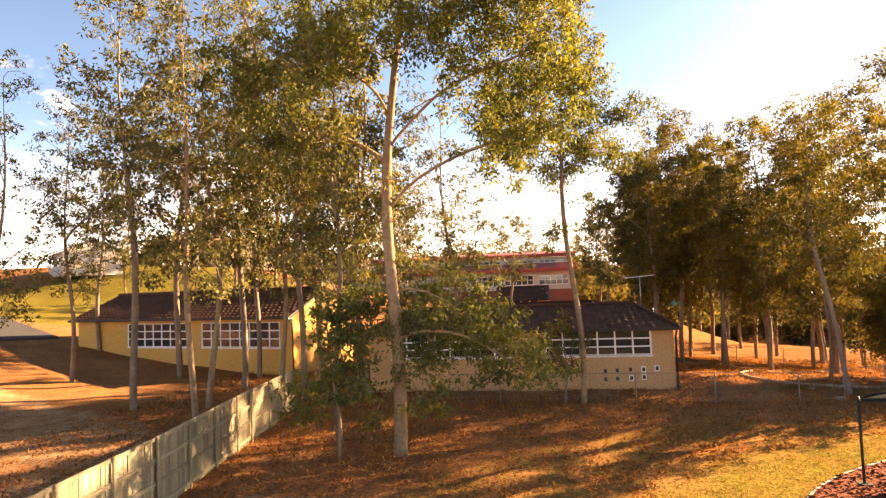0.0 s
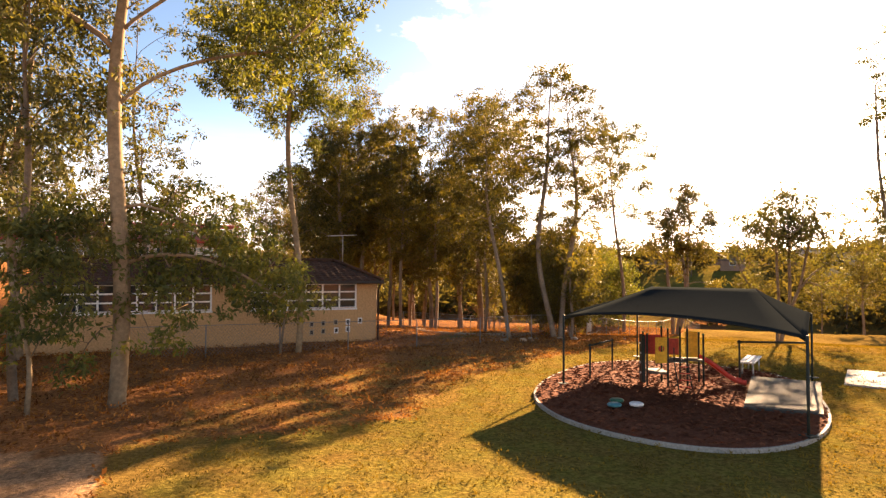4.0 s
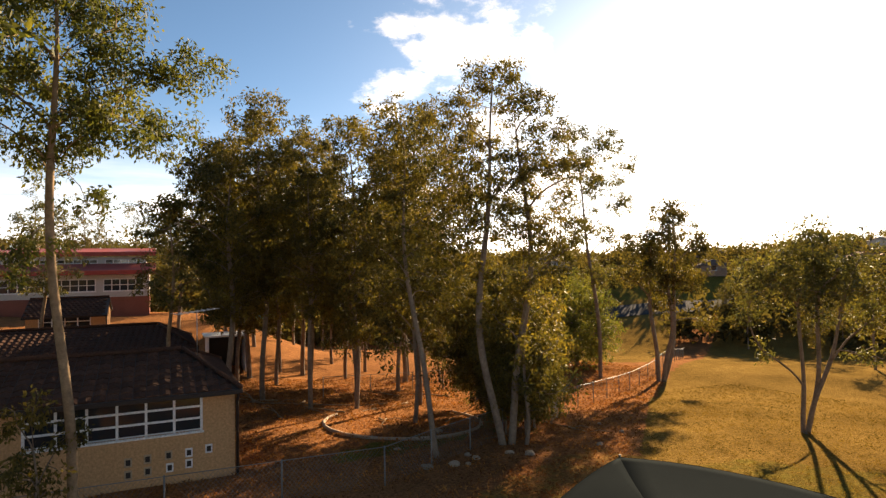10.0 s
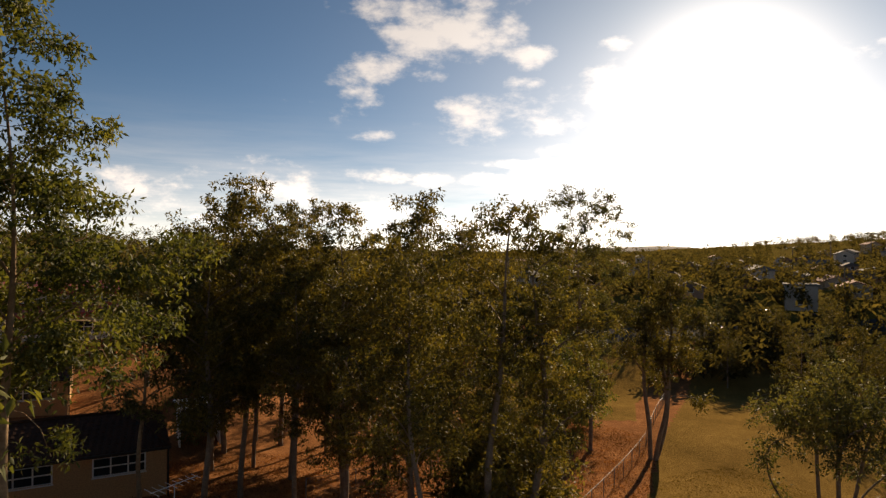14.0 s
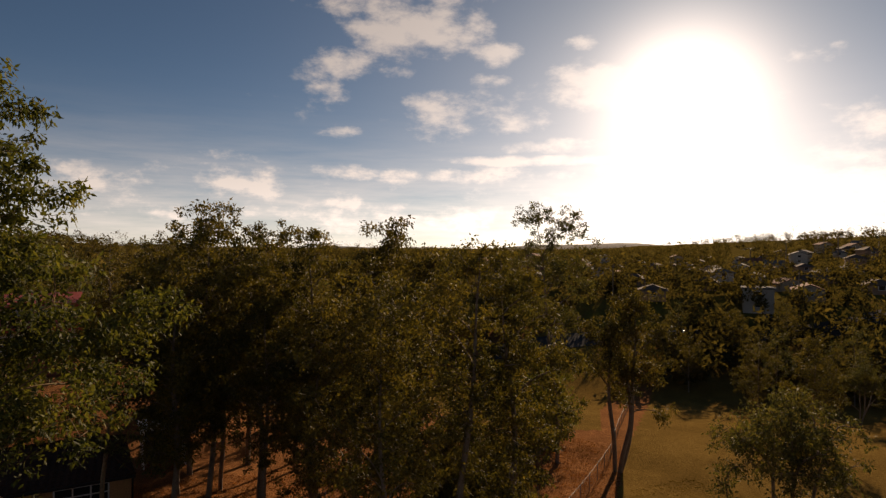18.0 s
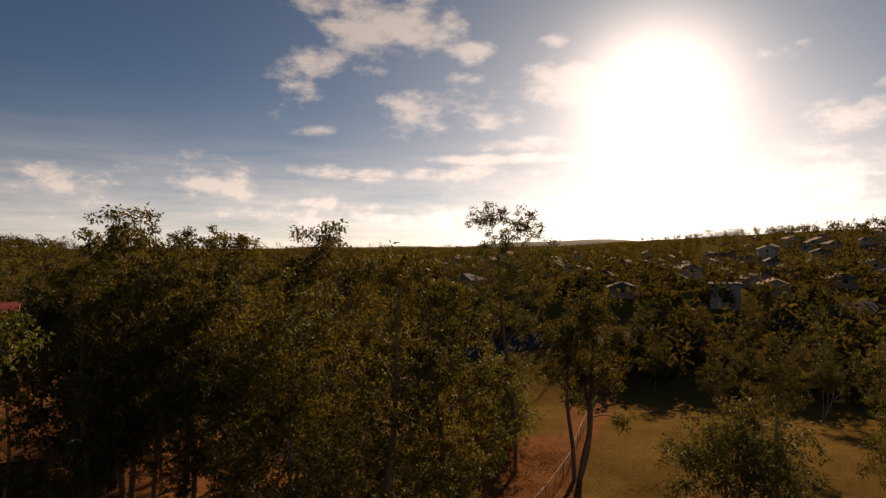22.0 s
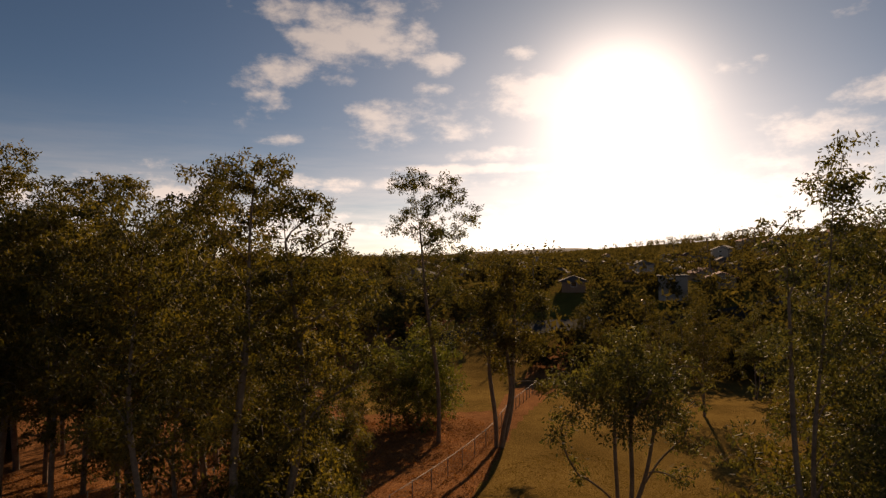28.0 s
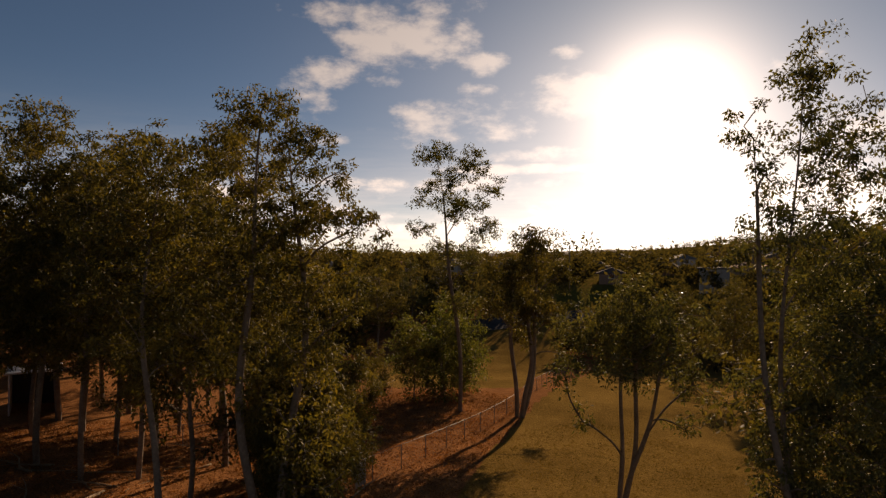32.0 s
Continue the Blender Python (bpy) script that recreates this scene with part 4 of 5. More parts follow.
def far_hills():
    verts, faces = [], []
    for dist, hgt, seed in [(2600, 38, 1.0), (3300, 66, 4.0)]:
        o = len(verts)
        for i in range(141):
            a = radians(-60 + 190 * i / 140)
            x, y = dist * math.sin(a), dist * math.cos(a)
            u = i * 0.13 + seed
            h = hgt * (0.45 + 0.3 * math.sin(u) + 0.18 * math.sin(u * 2.7 + 1) + 0.07 * math.sin(u * 7.1))
            for k, zz in enumerate((-30, h * 0.7, h)):
                verts.append((x * (1 + 0.08 * k), y * (1 + 0.08 * k), zz - 14))
        for i in range(140):
            for k in range(2):
                p = o + i * 3 + k
                faces.append((p, p + 3, p + 4, p + 1))
    tagged(new("far_hills", mesh_of("far_hills", verts, faces, M_HILL, True)), "low wooded hills on the horizon, pale grey with painted haze", "hills", kind="structure")


far_hills()


# ---- classrooms ----
def gable_roof(L, D, eave, ridge, over, thick=0.12, hip=0.0):
    bm = bmesh.new()
    x0, x1, y0, y1, ym = -over * 0.25, L + over * 0.25, -over, D + over, D / 2
    top = [bm.verts.new(p) for p in ((x0, y0, eave), (x1, y0, eave), (x1, y1, eave), (x0, y1, eave), (x0 + hip, ym, ridge), (x1 - hip, ym, ridge))]
    bot = [bm.verts.new((v.co.x, v.co.y, v.co.z - thick)) for v in top]
    for f in ((0, 1, 5, 4), (2, 3, 4, 5), (1, 2, 5), (3, 0, 4)):
        if hip or len(f) == 4:
            bm.faces.new([top[i] for i in f])
            bm.faces.new([bot[i] for i in reversed(f)])
    ring = (0, 1, 2, 3) if hip else None
    if hip:
        for a, b in zip(ring, ring[1:] + ring[:1]):
            bm.faces.new((top[a], bot[a], bot[b], top[b]))
    else:
        for a, b in ((0, 1), (1, 5), (5, 2), (2, 3), (3, 4), (4, 0)):
            bm.faces.new((top[a], bot[a], bot[b], top[b]))
    bmesh.ops.recalc_face_normals(bm, faces=bm.faces[:])
    return bm


def window_unit(parent, x, z, w, h, cols, y=-0.02, mat=None, rows=2):
    """One white-framed window of square panes in the wall's face at y."""
    win = part("window", boxed(x - 0.07, y - 0.05, z - 0.1, x + w + 0.07, y + 0.03, z - 0.03, bevel=0.01), M_TRIM, parent)
    mat = mat or M_TRIM
    for i in range(cols + 1):
        cx = x + w * i / cols
        part("mullion", boxed(cx - 0.035, y - 0.035, z - 0.03, cx + 0.035, y + 0.02, z + h + 0.03), mat, win)
    for k in range(rows + 1):
        cz = z + h * k / rows
        part("transom", boxed(x - 0.035, y - 0.03, cz - 0.03, x + w + 0.035, y + 0.018, cz + 0.03), mat, win)
    for i in range(cols):
        for k in range(rows):
            part("pane", boxed(x + w * i / cols + 0.03, y + 0.0, z + h * k / rows + 0.02, x + w * (i + 1) / cols - 0.03, y + 0.012, z + h * (k + 1) / rows - 0.02), M_GLASS, win)
    return win


def classroom(name, x, y, turn, L, D, wall_mat, sill, wins, label, eave=3.15, rise=1.4, vents=(), hip=0.0, single=False, tall=1.35):
    """Origin at the front wall's east end; the building runs west (-x) and back (+y)."""
    z = ground(x, y) - 0.35
    root = thing(name, x, y, z, label, "school building", turn=turn)
    t, e = 0.22, eave + 0.35
    # the front wall in strips round its windows
    z0, z1 = sill + 0.35, sill + 0.35 + tall
    wall = bmesh.new()
    box(wall, -L, 0, 0, 0, t, z0)
    box(wall, -L, 0, z1, 0, t, e)
    edges = sorted([(-L, -L)] + wins + [(0, 0)])
    for (a0, a1), (b0, b1) in zip(edges, edges[1:]):
        if b0 - a1 > 0.02:
            box(wall, a1, 0, z0, b0, t, z1)
    part("front_wall", wall, wall_mat, root)
    part("side_wall", boxed(-t, t, 0, 0, D, e), wall_mat, root)
    part("side_wall", boxed(-L, t, 0, -L + t, D, e), wall_mat, root)
    part("back_wall", boxed(-L + t, D - t, 0, -t, D, e), wall_mat, root)
    part("floor_slab", boxed(-L + t, t, 0.3, -t, D - t, 0.5), M_CONCRETE, root)
    if not hip:
        for gx in (0, -L + t):
            bm = bmesh.new()
            vs = [bm.verts.new(p) for p in ((gx - t, 0, e), (gx - t, D, e), (gx - t, D / 2, e + rise), (gx, 0, e), (gx, D, e), (gx, D / 2, e + rise))]
            for f in ((0, 2, 1), (3, 4, 5), (0, 3, 5, 2), (2, 5, 4, 1), (0, 1, 4, 3)):
                bm.faces.new([vs[i] for i in f])
            bmesh.ops.recalc_face_normals(bm, faces=bm.faces[:])
            part("gable", bm, wall_mat, root)
    bm = gable_roof(L, D, e + 0.02, e + rise + 0.16, 0.55, 0.10, hip)
    bmesh.ops.translate(bm, verts=bm.verts[:], vec=(-L, 0, 0))
    roof = part("roof", bm, M_DARK_TRIM, root, "dark brown tiled roof")
    # tiles: the nearest ones singly, the rest joined
    run, top = D / 2 + 0.55, rise + 0.14
    slope = math.atan2(top, run)
    rows, wide = int(math.hypot(run, top) / 0.36), 0.33
    verts, faces = [], []
    c, s_ = math.cos(slope) * 0.41, math.sin(slope) * 0.41
    shape = [(0, 0, 0.030), (wide / 2, 0, 0.080), (wide - 0.015, 0, 0.030), (0, c, s_ + 0.006), (wide / 2, c, s_ + 0.050), (wide - 0.015, c, s_ + 0.006), (0, 0, -0.012), (wide - 0.015, 0, -0.012)]
    fs = [(0, 1, 4, 3), (1, 2, 5, 4), (6, 7, 2, 1, 0)]
    one = mesh_of("tile", shape, fs, M_TILE)
    for side in (0, 1):
        for r_ in range(rows):
            f = r_ / rows
            a_, zz, dx = -0.55 + run * f, e + 0.02 + top * f, hip * f
            x_ = -L - 0.14 + dx + (0.16 if r_ % 2 else 0)
            i = 0
            while x_ + wide < 0.14 - dx:
                if side == 0 and single and x_ > -11.0 and r_ < 9:
                    ob = part("tile", one, M_TILE, roof)
                    ob.location = (x_, a_, zz)
                else:
                    o = len(verts)
                    for vx, vy, vz in shape:
                        verts.append((x_ + vx, a_ + vy, zz + vz) if side == 0 else (x_ + vx, D - a_ - vy, zz + vz))
                    faces += [tuple(o + k for k in f_) for f_ in fs]
                x_ += wide
                i += 1
    tagged(part("roof_tiling", mesh_of("roof_tiling", verts, faces, M_TILE), M_TILE, roof), kind="stuff")
    if hip:     # tiled hip ends
        for sx in (0, 1):
            verts, faces = [], []
            for r_ in range(rows):
                f = r_ / rows
                y_ = -0.55 + (D + 1.1) / 2 * f
                n = max(1, int((D + 1.1) * (1 - f) / wide))
                w_ = (D + 1.1) * (1 - f) / n
                for i in range(n):
                    o = len(verts)
                    xa, xb = hip * f, hip * (f + 1 / rows)
                    za, zb = e + 0.05 + top * f, e + 0.05 + top * (f + 1 / rows)
                    px = (lambda q: 0.14 - q) if sx == 0 else (lambda q: -L - 0.14 + q)
                    verts += [(px(xa), y_ + w_ * i, za + 0.02), (px(xa), y_ + w_ * (i + 0.5), za + 0.06), (px(xa), y_ + w_ * (i + 1) - 0.01, za + 0.02), (px(xb), y_ + w_ * i, zb), (px(xb), y_ + w_ * (i + 0.5), zb + 0.04), (px(xb), y_ + w_ * (i + 1) - 0.01, zb)]
                    faces += [(o, o + 1, o + 4, o + 3), (o + 1, o + 2, o + 5, o + 4)]
            tagged(part("hip_tiling", mesh_of("hip_tiling", verts, faces, M_TILE), M_TILE, roof), kind="stuff")
        for (ax, ay), (bx, by) in (((0.14, -0.55), (0.14 - hip, D / 2)), ((0.14, D + 0.55), (0.14 - hip, D / 2)), ((-L - 0.14, -0.55), (-L - 0.14 + hip, D / 2))):
            tube("hip_capping", [(ax, ay, e + 0.08), (bx, by, e + top + 0.12)], 0.07, M_TILE, roof, 6)
    tube("ridge_capping", [(-L - 0.1 + hip, D / 2, e + top + 0.10), (0.1 - hip, D / 2, e + top + 0.10)], 0.09, M_TILE, roof, 6)
    part("gutter", boxed(-L - 0.16, -0.66, e - 0.10, 0.16, -0.54, e + 0.03, bevel=0.015), M_DARK_TRIM, root)
    part("eave_lining", boxed(-L, -0.52, e - 0.10, 0, 0.0, e - 0.07), M_TRIM, root)
    tube("downpipe", [(0.06, -0.5, e - 0.08), (0.06, -0.12, e - 0.4), (0.06, -0.08, 0.2)], 0.045, M_DARK_TRIM, root)
    for a0, a1 in wins:
        window_unit(root, a0, z0, a1 - a0, tall, max(2, round((a1 - a0) / 0.72)), 0.03, rows=3 if tall > 1.0 else 2)
    for vx, vz, lit in vents:
        v = part("vent", boxed(vx, -0.015, vz, vx + 0.20, 0.02, vz + 0.26, bevel=0.006), M_TRIM if lit else M_PLINTH, root)
        part("grille", boxed(vx + 0.04, -0.022, vz + 0.05, vx + 0.16, -0.012, vz + 0.21), M_DARK_TRIM, v)
    return root


vents = [(-0.85, 1.12, True), (-1.40, 1.08, True), (-1.40, 0.76, True), (-1.92, 0.72, True), (-1.95, 1.08, False), (-2.5, 1.05, False), (-3.0, 1.02, False), (-2.5, 0.70, False), (-3.0, 0.67, False)]
classroom("classroom", 6.9, 26.5, 0, 13.5, 5.4, M_WALL, 1.50, [(-5.4, -0.95), (-12.4, -7.0)], "single-storey ochre classroom block with white-framed windows and a dark tiled roof", eave=2.66, rise=0.72, vents=vents, hip=1.5, single=True, tall=1.04)
classroom("classroom", 6.7, 43.5, 0, 14, 6.0, M_WALL, 1.45, [(-3.3, -1.0), (-9.6, -5.0)], "shaded ochre classroom block standing behind the first one", eave=2.65, rise=0.95, hip=2.0, tall=0.88)
classroom("classroom", 1.4, 58.5, 0, 5.0, 5.0, M_WALL, 1.3, [(-4.2, -1.0)], "small shaded classroom with a dark gabled roof", eave=2.6, rise=1.0)
classroom("classroom", -12.4, 31.0, -12, 17, 6.4, M_WALL_Y, 1.6, [(-6.5, -0.9), (-12.5, -7.6)], "sunlit yellow classroom block with a gabled end behind the gums", eave=3.3, rise=1.35, tall=1.4)


def red_block():
    root = thing("school_block", 4.2, 73.0, ground(4.2, 73) - 0.4, "two-storey red brick school block with stepped red metal roofs", "school building")
    L, D = 30, 8
    part("lower_wall", boxed(-L, 0, 0, 0, D, 2.3), M_RED_BRICK, root)
    part("upper_wall", boxed(-L, 0.0, 2.302, 0, D, 4.4), M_CONCRETE, root)
    part("clerestory_wall", boxed(-L, 2.4, 4.41, -0.3, D, 6.2), M_CONCRETE, root)
    for name, y0, y1, za, zb in (("verandah_roof", -1.0, 2.6, 4.45, 5.15), ("roof", 1.9, D + 0.6, 6.25, 6.8)):
        bm = bmesh.new()
        vs = [bm.verts.new(p) for p in ((-L - 0.6, y0, za), (0.6, y0, za), (0.6, y1, zb), (-L - 0.6, y1, zb), (-L - 0.6, y0, za + 0.4), (0.6, y0, za + 0.4), (0.6, y1, zb + 0.4), (-L - 0.6, y1, zb + 0.4))]
        for f in ((3, 2, 1, 0), (4, 5, 6, 7), (0, 1, 5, 4), (1, 2, 6, 5), (2, 3, 7, 6), (3, 0, 4, 7)):
            bm.faces.new([vs[i] for i in f])
        part(name, bm, M_RED_ROOF, root)
    for floor_z, y, h in ((2.9, 0.0, 1.1), (5.2, 2.4, 0.7)):
        for i in range(7):
            window_unit(root, -3.9 - 4.1 * i, floor_z, 3.4, h, 5, y - 0.03)


red_block()


def shed():
    root = thing("shed", 9.3, 52.5, ground(9, 52.5) - 0.05, "small pale shed with a dark open front", "shed")
    part("side_wall", boxed(-1.3, 0, 0, -1.2, 2.2, 2.6), M_TRIM, root)
    part("side_wall", boxed(1.2, 0, 0, 1.3, 2.2, 2.6), M_TRIM, root)
    part("back_wall", boxed(-1.2, 2.1, 0, 1.2, 2.2, 2.6), M_DARK_TRIM, root)
    part("roof", boxed(-1.5, -0.3, 2.6, 1.5, 2.5, 2.72, bevel=0.02), M_TRIM, root)


shed()


# ---- playground ----
def ring_strip(poly, width, z0, z1, mat, name, label):
    verts, faces = [], []
    n = len(poly)
    cx, cy = sum(p[0] for p in poly) / n, sum(p[1] for p in poly) / n
    for x, y in poly:
        d = Vector((x - cx, y - cy)).normalized() * width
        g = ground(x, y)
        for k, (ox, zz) in enumerate(((0, z0), (0, z1), (1, z1), (1, z0))):
            verts.append((x + d.x * ox, y + d.y * ox, g + zz))
    for i in range(n):
        j = (i + 1) % n
        for k in range(4):
            faces.append((i * 4 + k, i * 4 + (k + 1) % 4, j * 4 + (k + 1) % 4, j * 4 + k))
    return tagged(new(name, mesh_of(name, verts, faces, mat)), label, "kerb", kind="structure")


def playground():
    n = len(KERB)
    cx, cy = sum(p[0] for p in KERB) / n, sum(p[1] for p in KERB) / n
    rng = random.Random(4)
    verts, faces = [(cx, cy, ground(cx, cy) + 0.09)], []
    rings = 12
    for k in range(1, rings + 1):
        for x, y in KERB:
            f = k / rings
            px, py = cx + (x - cx) * f, cy + (y - cy) * f
            verts.append((px, py, ground(px, py) + 0.085 + (rng.uniform(-0.025, 0.035) if k < rings else 0)))
    for i in range(n):
        faces.append((0, 1 + i, 1 + (i + 1) % n))
    for k in range(rings - 1):
        for i in range(n):
            a, b = 1 + k * n + i, 1 + k * n + (i + 1) % n
            faces.append((a, a + n, b + n, b))
    tagged(new("mulch_bed", mesh_of("mulch_bed", verts, faces, M_MULCH, True)), "red-brown bark mulch filling the playground", "mulch", kind="structure")
    ring_strip(KERB, 0.06, -0.2, 0.085, M_KERB, "kerb", "pale concrete kerb round the playground")
    # loose bark
    r = np.random.default_rng(8)
    m = 9000
    px, py = r.uniform(6.0, 17.6, m), r.uniform(7.4, 17.9, m)
    mat_poly = [(11.6, 8.85), (15.2, 11.45), (14.2, 12.85), (10.6, 10.05)]
    keep = inside(KERB, px, py) & ~inside(mat_poly, px, py)
    px, py = px[keep], py[keep]
    verts, faces = [], []
    for i, (x, y) in enumerate(zip(px, py)):
        a, s = r.random() * 6.28, 0.04 + 0.06 * r.random()
        c, d = math.cos(a) * s, math.sin(a) * s
        zc, t = ground(x, y) + 0.10 + r.random() * 0.04, r.uniform(-0.03, 0.03)
        o = len(verts)
        verts += [(x - c, y - d, zc), (x + d * 0.4, y - c * 0.4, zc + 0.02 + t), (x + c, y + d, zc + t), (x - d * 0.4, y + c * 0.4, zc + 0.02)]
        faces.append((o, o + 1, o + 2, o + 3))
    tagged(new("bark_chips", mesh_of("bark_chips", verts, faces, M_MULCH)), "loose red-brown bark chips", "mulch", kind="stuff")
    g = ground(15, 13)
    bm = bmesh.new()
    lo = [bm.verts.new((x, y, g + 0.02)) for x, y in mat_poly]
    hi = [bm.verts.new((x, y, g + 0.15)) for x, y in mat_poly]
    bm.faces.new(hi)
    for i in range(4):
        j = (i + 1) % 4
        bm.faces.new((lo[i], lo[j], hi[j], hi[i]))
    tagged(part("soft_fall_mat", bm, M_MAT), "worn grey rubber mat beside the mulch", "mat")


playground()


def shade_sail():
    A, C, B, D = Vector((8.5, 14.1)), Vector((9.8, 7.9)), Vector((15.9, 12.2)), Vector((14.0, 17.5))
    g = ground(11.5, 12.5)
    root = thing("shade_shelter", A.x, A.y, g, "dark grey-green hipped shade-cloth shelter on steel posts", "shade shelter")
    o = Vector((A.x, A.y, g))
    low, high = 1.95, 2.77
    ra, rb = Vector((11.1, 13.55)), Vector((12.4, 11.2))
    corner = [Vector((*p, g + low)) - o for p in (A, C, B, D)]
    ridge = [Vector((*ra, g + high)) - o, Vector((*rb, g + high)) - o]
    verts, faces = [], []

    def patch(p00, p10, p01, p11, n=10, sag=0.06):
        """A sagging panel between two eave corners and the ridge."""
        s = len(verts)
        for i in range(n + 1):
            for k in range(n + 1):
                u, v = i / n, k / n
                p = p00.lerp(p10, u).lerp(p01.lerp(p11, u), v)
                p = p + Vector((0, 0, -sag * 4 * v * (1 - v) * 0.7 + 0.22 * 4 * u * (1 - u) * (1 - v)))
                verts.append(tuple(p))
        for i in range(n):
            for k in range(n):
                a = s + i * (n + 1) + k
                faces.append((a, a + n + 1, a + n + 2, a + 1))

    cA, cC, cB, cD = corner
    patch(cA, cC, ridge[0], ridge[1])
    patch(cB, cD, ridge[1], ridge[0])
    patch(cD, cA, ridge[0], ridge[0])
    patch(cC, cB, ridge[1], ridge[1])
    me = mesh_of("canopy", verts, faces, M_CLOTH, True)
    can = part("canopy", me, M_CLOTH, root, "stretched dark shade cloth")
    sol = can.modifiers.new("thick", "SOLIDIFY")
    sol.thickness = 0.012
    for a, b in ((cA, cC), (cC, cB), (cB, cD), (cD, cA)):
        pts = [a.lerp(b, i / 10) + Vector((0, 0, 0.22 * 4 * (i / 10) * (1 - i / 10) - 0.005)) for i in range(11)]
        tube("edge_hem", pts, 0.012, M_CLOTH, root, 5)
    for c, r_ in ((cA, ridge[0]), (cD, ridge[0]), (cB, ridge[1]), (cC, ridge[1])):
        tube("rafter", [c.lerp(r_, k / 8) - Vector((0, 0, 0.06 + 0.45 * k / 8 * (1 - k / 8))) for k in range(9)], 0.025, M_GREENSTEEL, root, 6)
    tube("ridge_beam", [ridge[0] + Vector((0, 0, -0.07)), ridge[1] + Vector((0, 0, -0.07))], 0.035, M_GREENSTEEL, root, 6)
    for c in corner:
        p = tube("post", [(c.x, c.y, -0.2), (c.x, c.y, low + 0.06)], 0.03, M_GREENSTEEL, root, 10)
        part("base_plate", boxed(c.x - 0.12, c.y - 0.12, 0.09, c.x + 0.12, c.y + 0.12, 0.12), M_GREENSTEEL, p)


shade_sail()


def play_frame():
    x, y = 11.2, 12.9
    g = ground(x, y) + 0.08
    root = thing("climbing_frame", x, y, g, "climbing frame with red and yellow panels, grey decks and slide", "play equipment", turn=-30)
    root.scale = (0.78, 0.78, 0.82)
    for px, py, h in ((-0.85, -0.1, 1.7), (-0.85, 0.6, 1.7), (-0.2, -0.35, 1.9), (-0.2, 0.6, 1.9), (0.45, -0.35, 1.9), (0.45, 0.6, 1.9), (1.1, 0.05, 1.7), (1.1, 0.6, 1.7)):
        p = tube("post", [(px, py, -0.2), (px, py, h)], 0.035, M_GREENSTEEL, root, 10)
        tube("cap", [(px, py, h), (px, py, h + 0.04)], [0.042, 0.02], M_GREEN, p, 10)
    part("deck", boxed(-0.8, -0.35, 0.42, -0.2, 0.6, 0.48, bevel=0.012), M_MAT, root, "grey metal lower deck")
    part("deck", boxed(-0.18, -0.33, 0.80, 0.45, 0.6, 0.86, bevel=0.012), M_MAT, root, "grey metal upper deck")
    part("deck", boxed(0.47, 0.05, 0.80, 1.1, 0.6, 0.86, bevel=0.012), M_MAT, root)
    climb = part("climbing_board", boxed(-1.0, 0.0, 0.05, -0.88, 0.5, 1.65, bevel=0.02), M_GREENSTEEL, root, "dark climbing board with pale holds")
    for k in range(4):
        part("hold", boxed(-1.05, 0.1 + 0.1 * (k % 2), 0.35 + 0.33 * k, -1.0, 0.2 + 0.1 * (k % 2), 0.41 + 0.33 * k, bevel=0.015), M_TRIM, climb)
    part("panel", boxed(-0.8, 0.56, 0.95, -0.22, 0.60, 1.62, bevel=0.012), M_RED, root, "red plastic panel")
    bm = bmesh.new()      # yellow panel with a round window
    ring = [(math.cos(a), math.sin(a)) for a in [2 * math.pi * k / 16 for k in range(16)]]
    for yy in (-0.37, -0.33):
        for k in range(16):
            (c0, s0), (c1, s1) = ring[k], ring[(k + 1) % 16]
            q0, q1 = max(abs(c0), abs(s0)), max(abs(c1), abs(s1))
            vs = [bm.verts.new((-0.42 + 0.11 * c0, yy, 1.25 + 0.11 * s0)), bm.verts.new((-0.42 + 0.11 * c1, yy, 1.25 + 0.11 * s1)),
                  bm.verts.new((-0.42 + 0.2 * c1 / q1, yy, 1.2 + 0.42 * s1 / q1)), bm.verts.new((-0.42 + 0.2 * c0 / q0, yy, 1.2 + 0.42 * s0 / q0))]
            bm.faces.new(vs)
    part("panel", bm, M_YELLOW, root, "yellow panel with a round window")
    part("panel", boxed(0.62, 0.56, 0.9, 1.05, 0.60, 1.75, bevel=0.012), M_YELLOW, root, "yellow plastic panel")
    part("panel", boxed(-0.15, 0.56, 0.95, 0.4, 0.60, 1.5, bevel=0.012), M_RED, root, "red plastic panel")
    for k in range(4):
        tube("rung", [(0.02 + 0.05 * k, -0.95 + 0.15 * k, 0.12 + 0.19 * k), (0.42 + 0.02 * k, -0.95 + 0.15 * k, 0.12 + 0.19 * k)], 0.018, M_RED, root)
    for sx in (0.0, 0.44):
        tube("ladder_rail", [(sx, -1.0, 0.0), (sx, -0.38, 0.86), (sx, -0.36, 1.3)], 0.02, M_GREENSTEEL, root)
    verts, faces = [], []
    prof = ((-0.22, 0.14), (-0.20, 0.0), (0.20, 0.0), (0.22, 0.14), (0.25, 0.14), (0.22, -0.03), (-0.22, -0.03), (-0.25, 0.14))
    for i in range(13):
        f = i / 12
        for py, dz in prof:
            verts.append((1.1 + 1.35 * f, py + 0.30 - 0.25 * f * f, 0.86 - 0.74 * float(smooth(-0.1, 0.95, f)) + dz))
    for i in range(12):
        for k in range(8):
            faces.append((i * 8 + k, i * 8 + (k + 1) % 8, i * 8 + 8 + (k + 1) % 8, i * 8 + 8 + k))
    part("slide", mesh_of("slide", verts, faces, M_RED, True), M_RED, root, "curved red plastic slide")


play_frame()


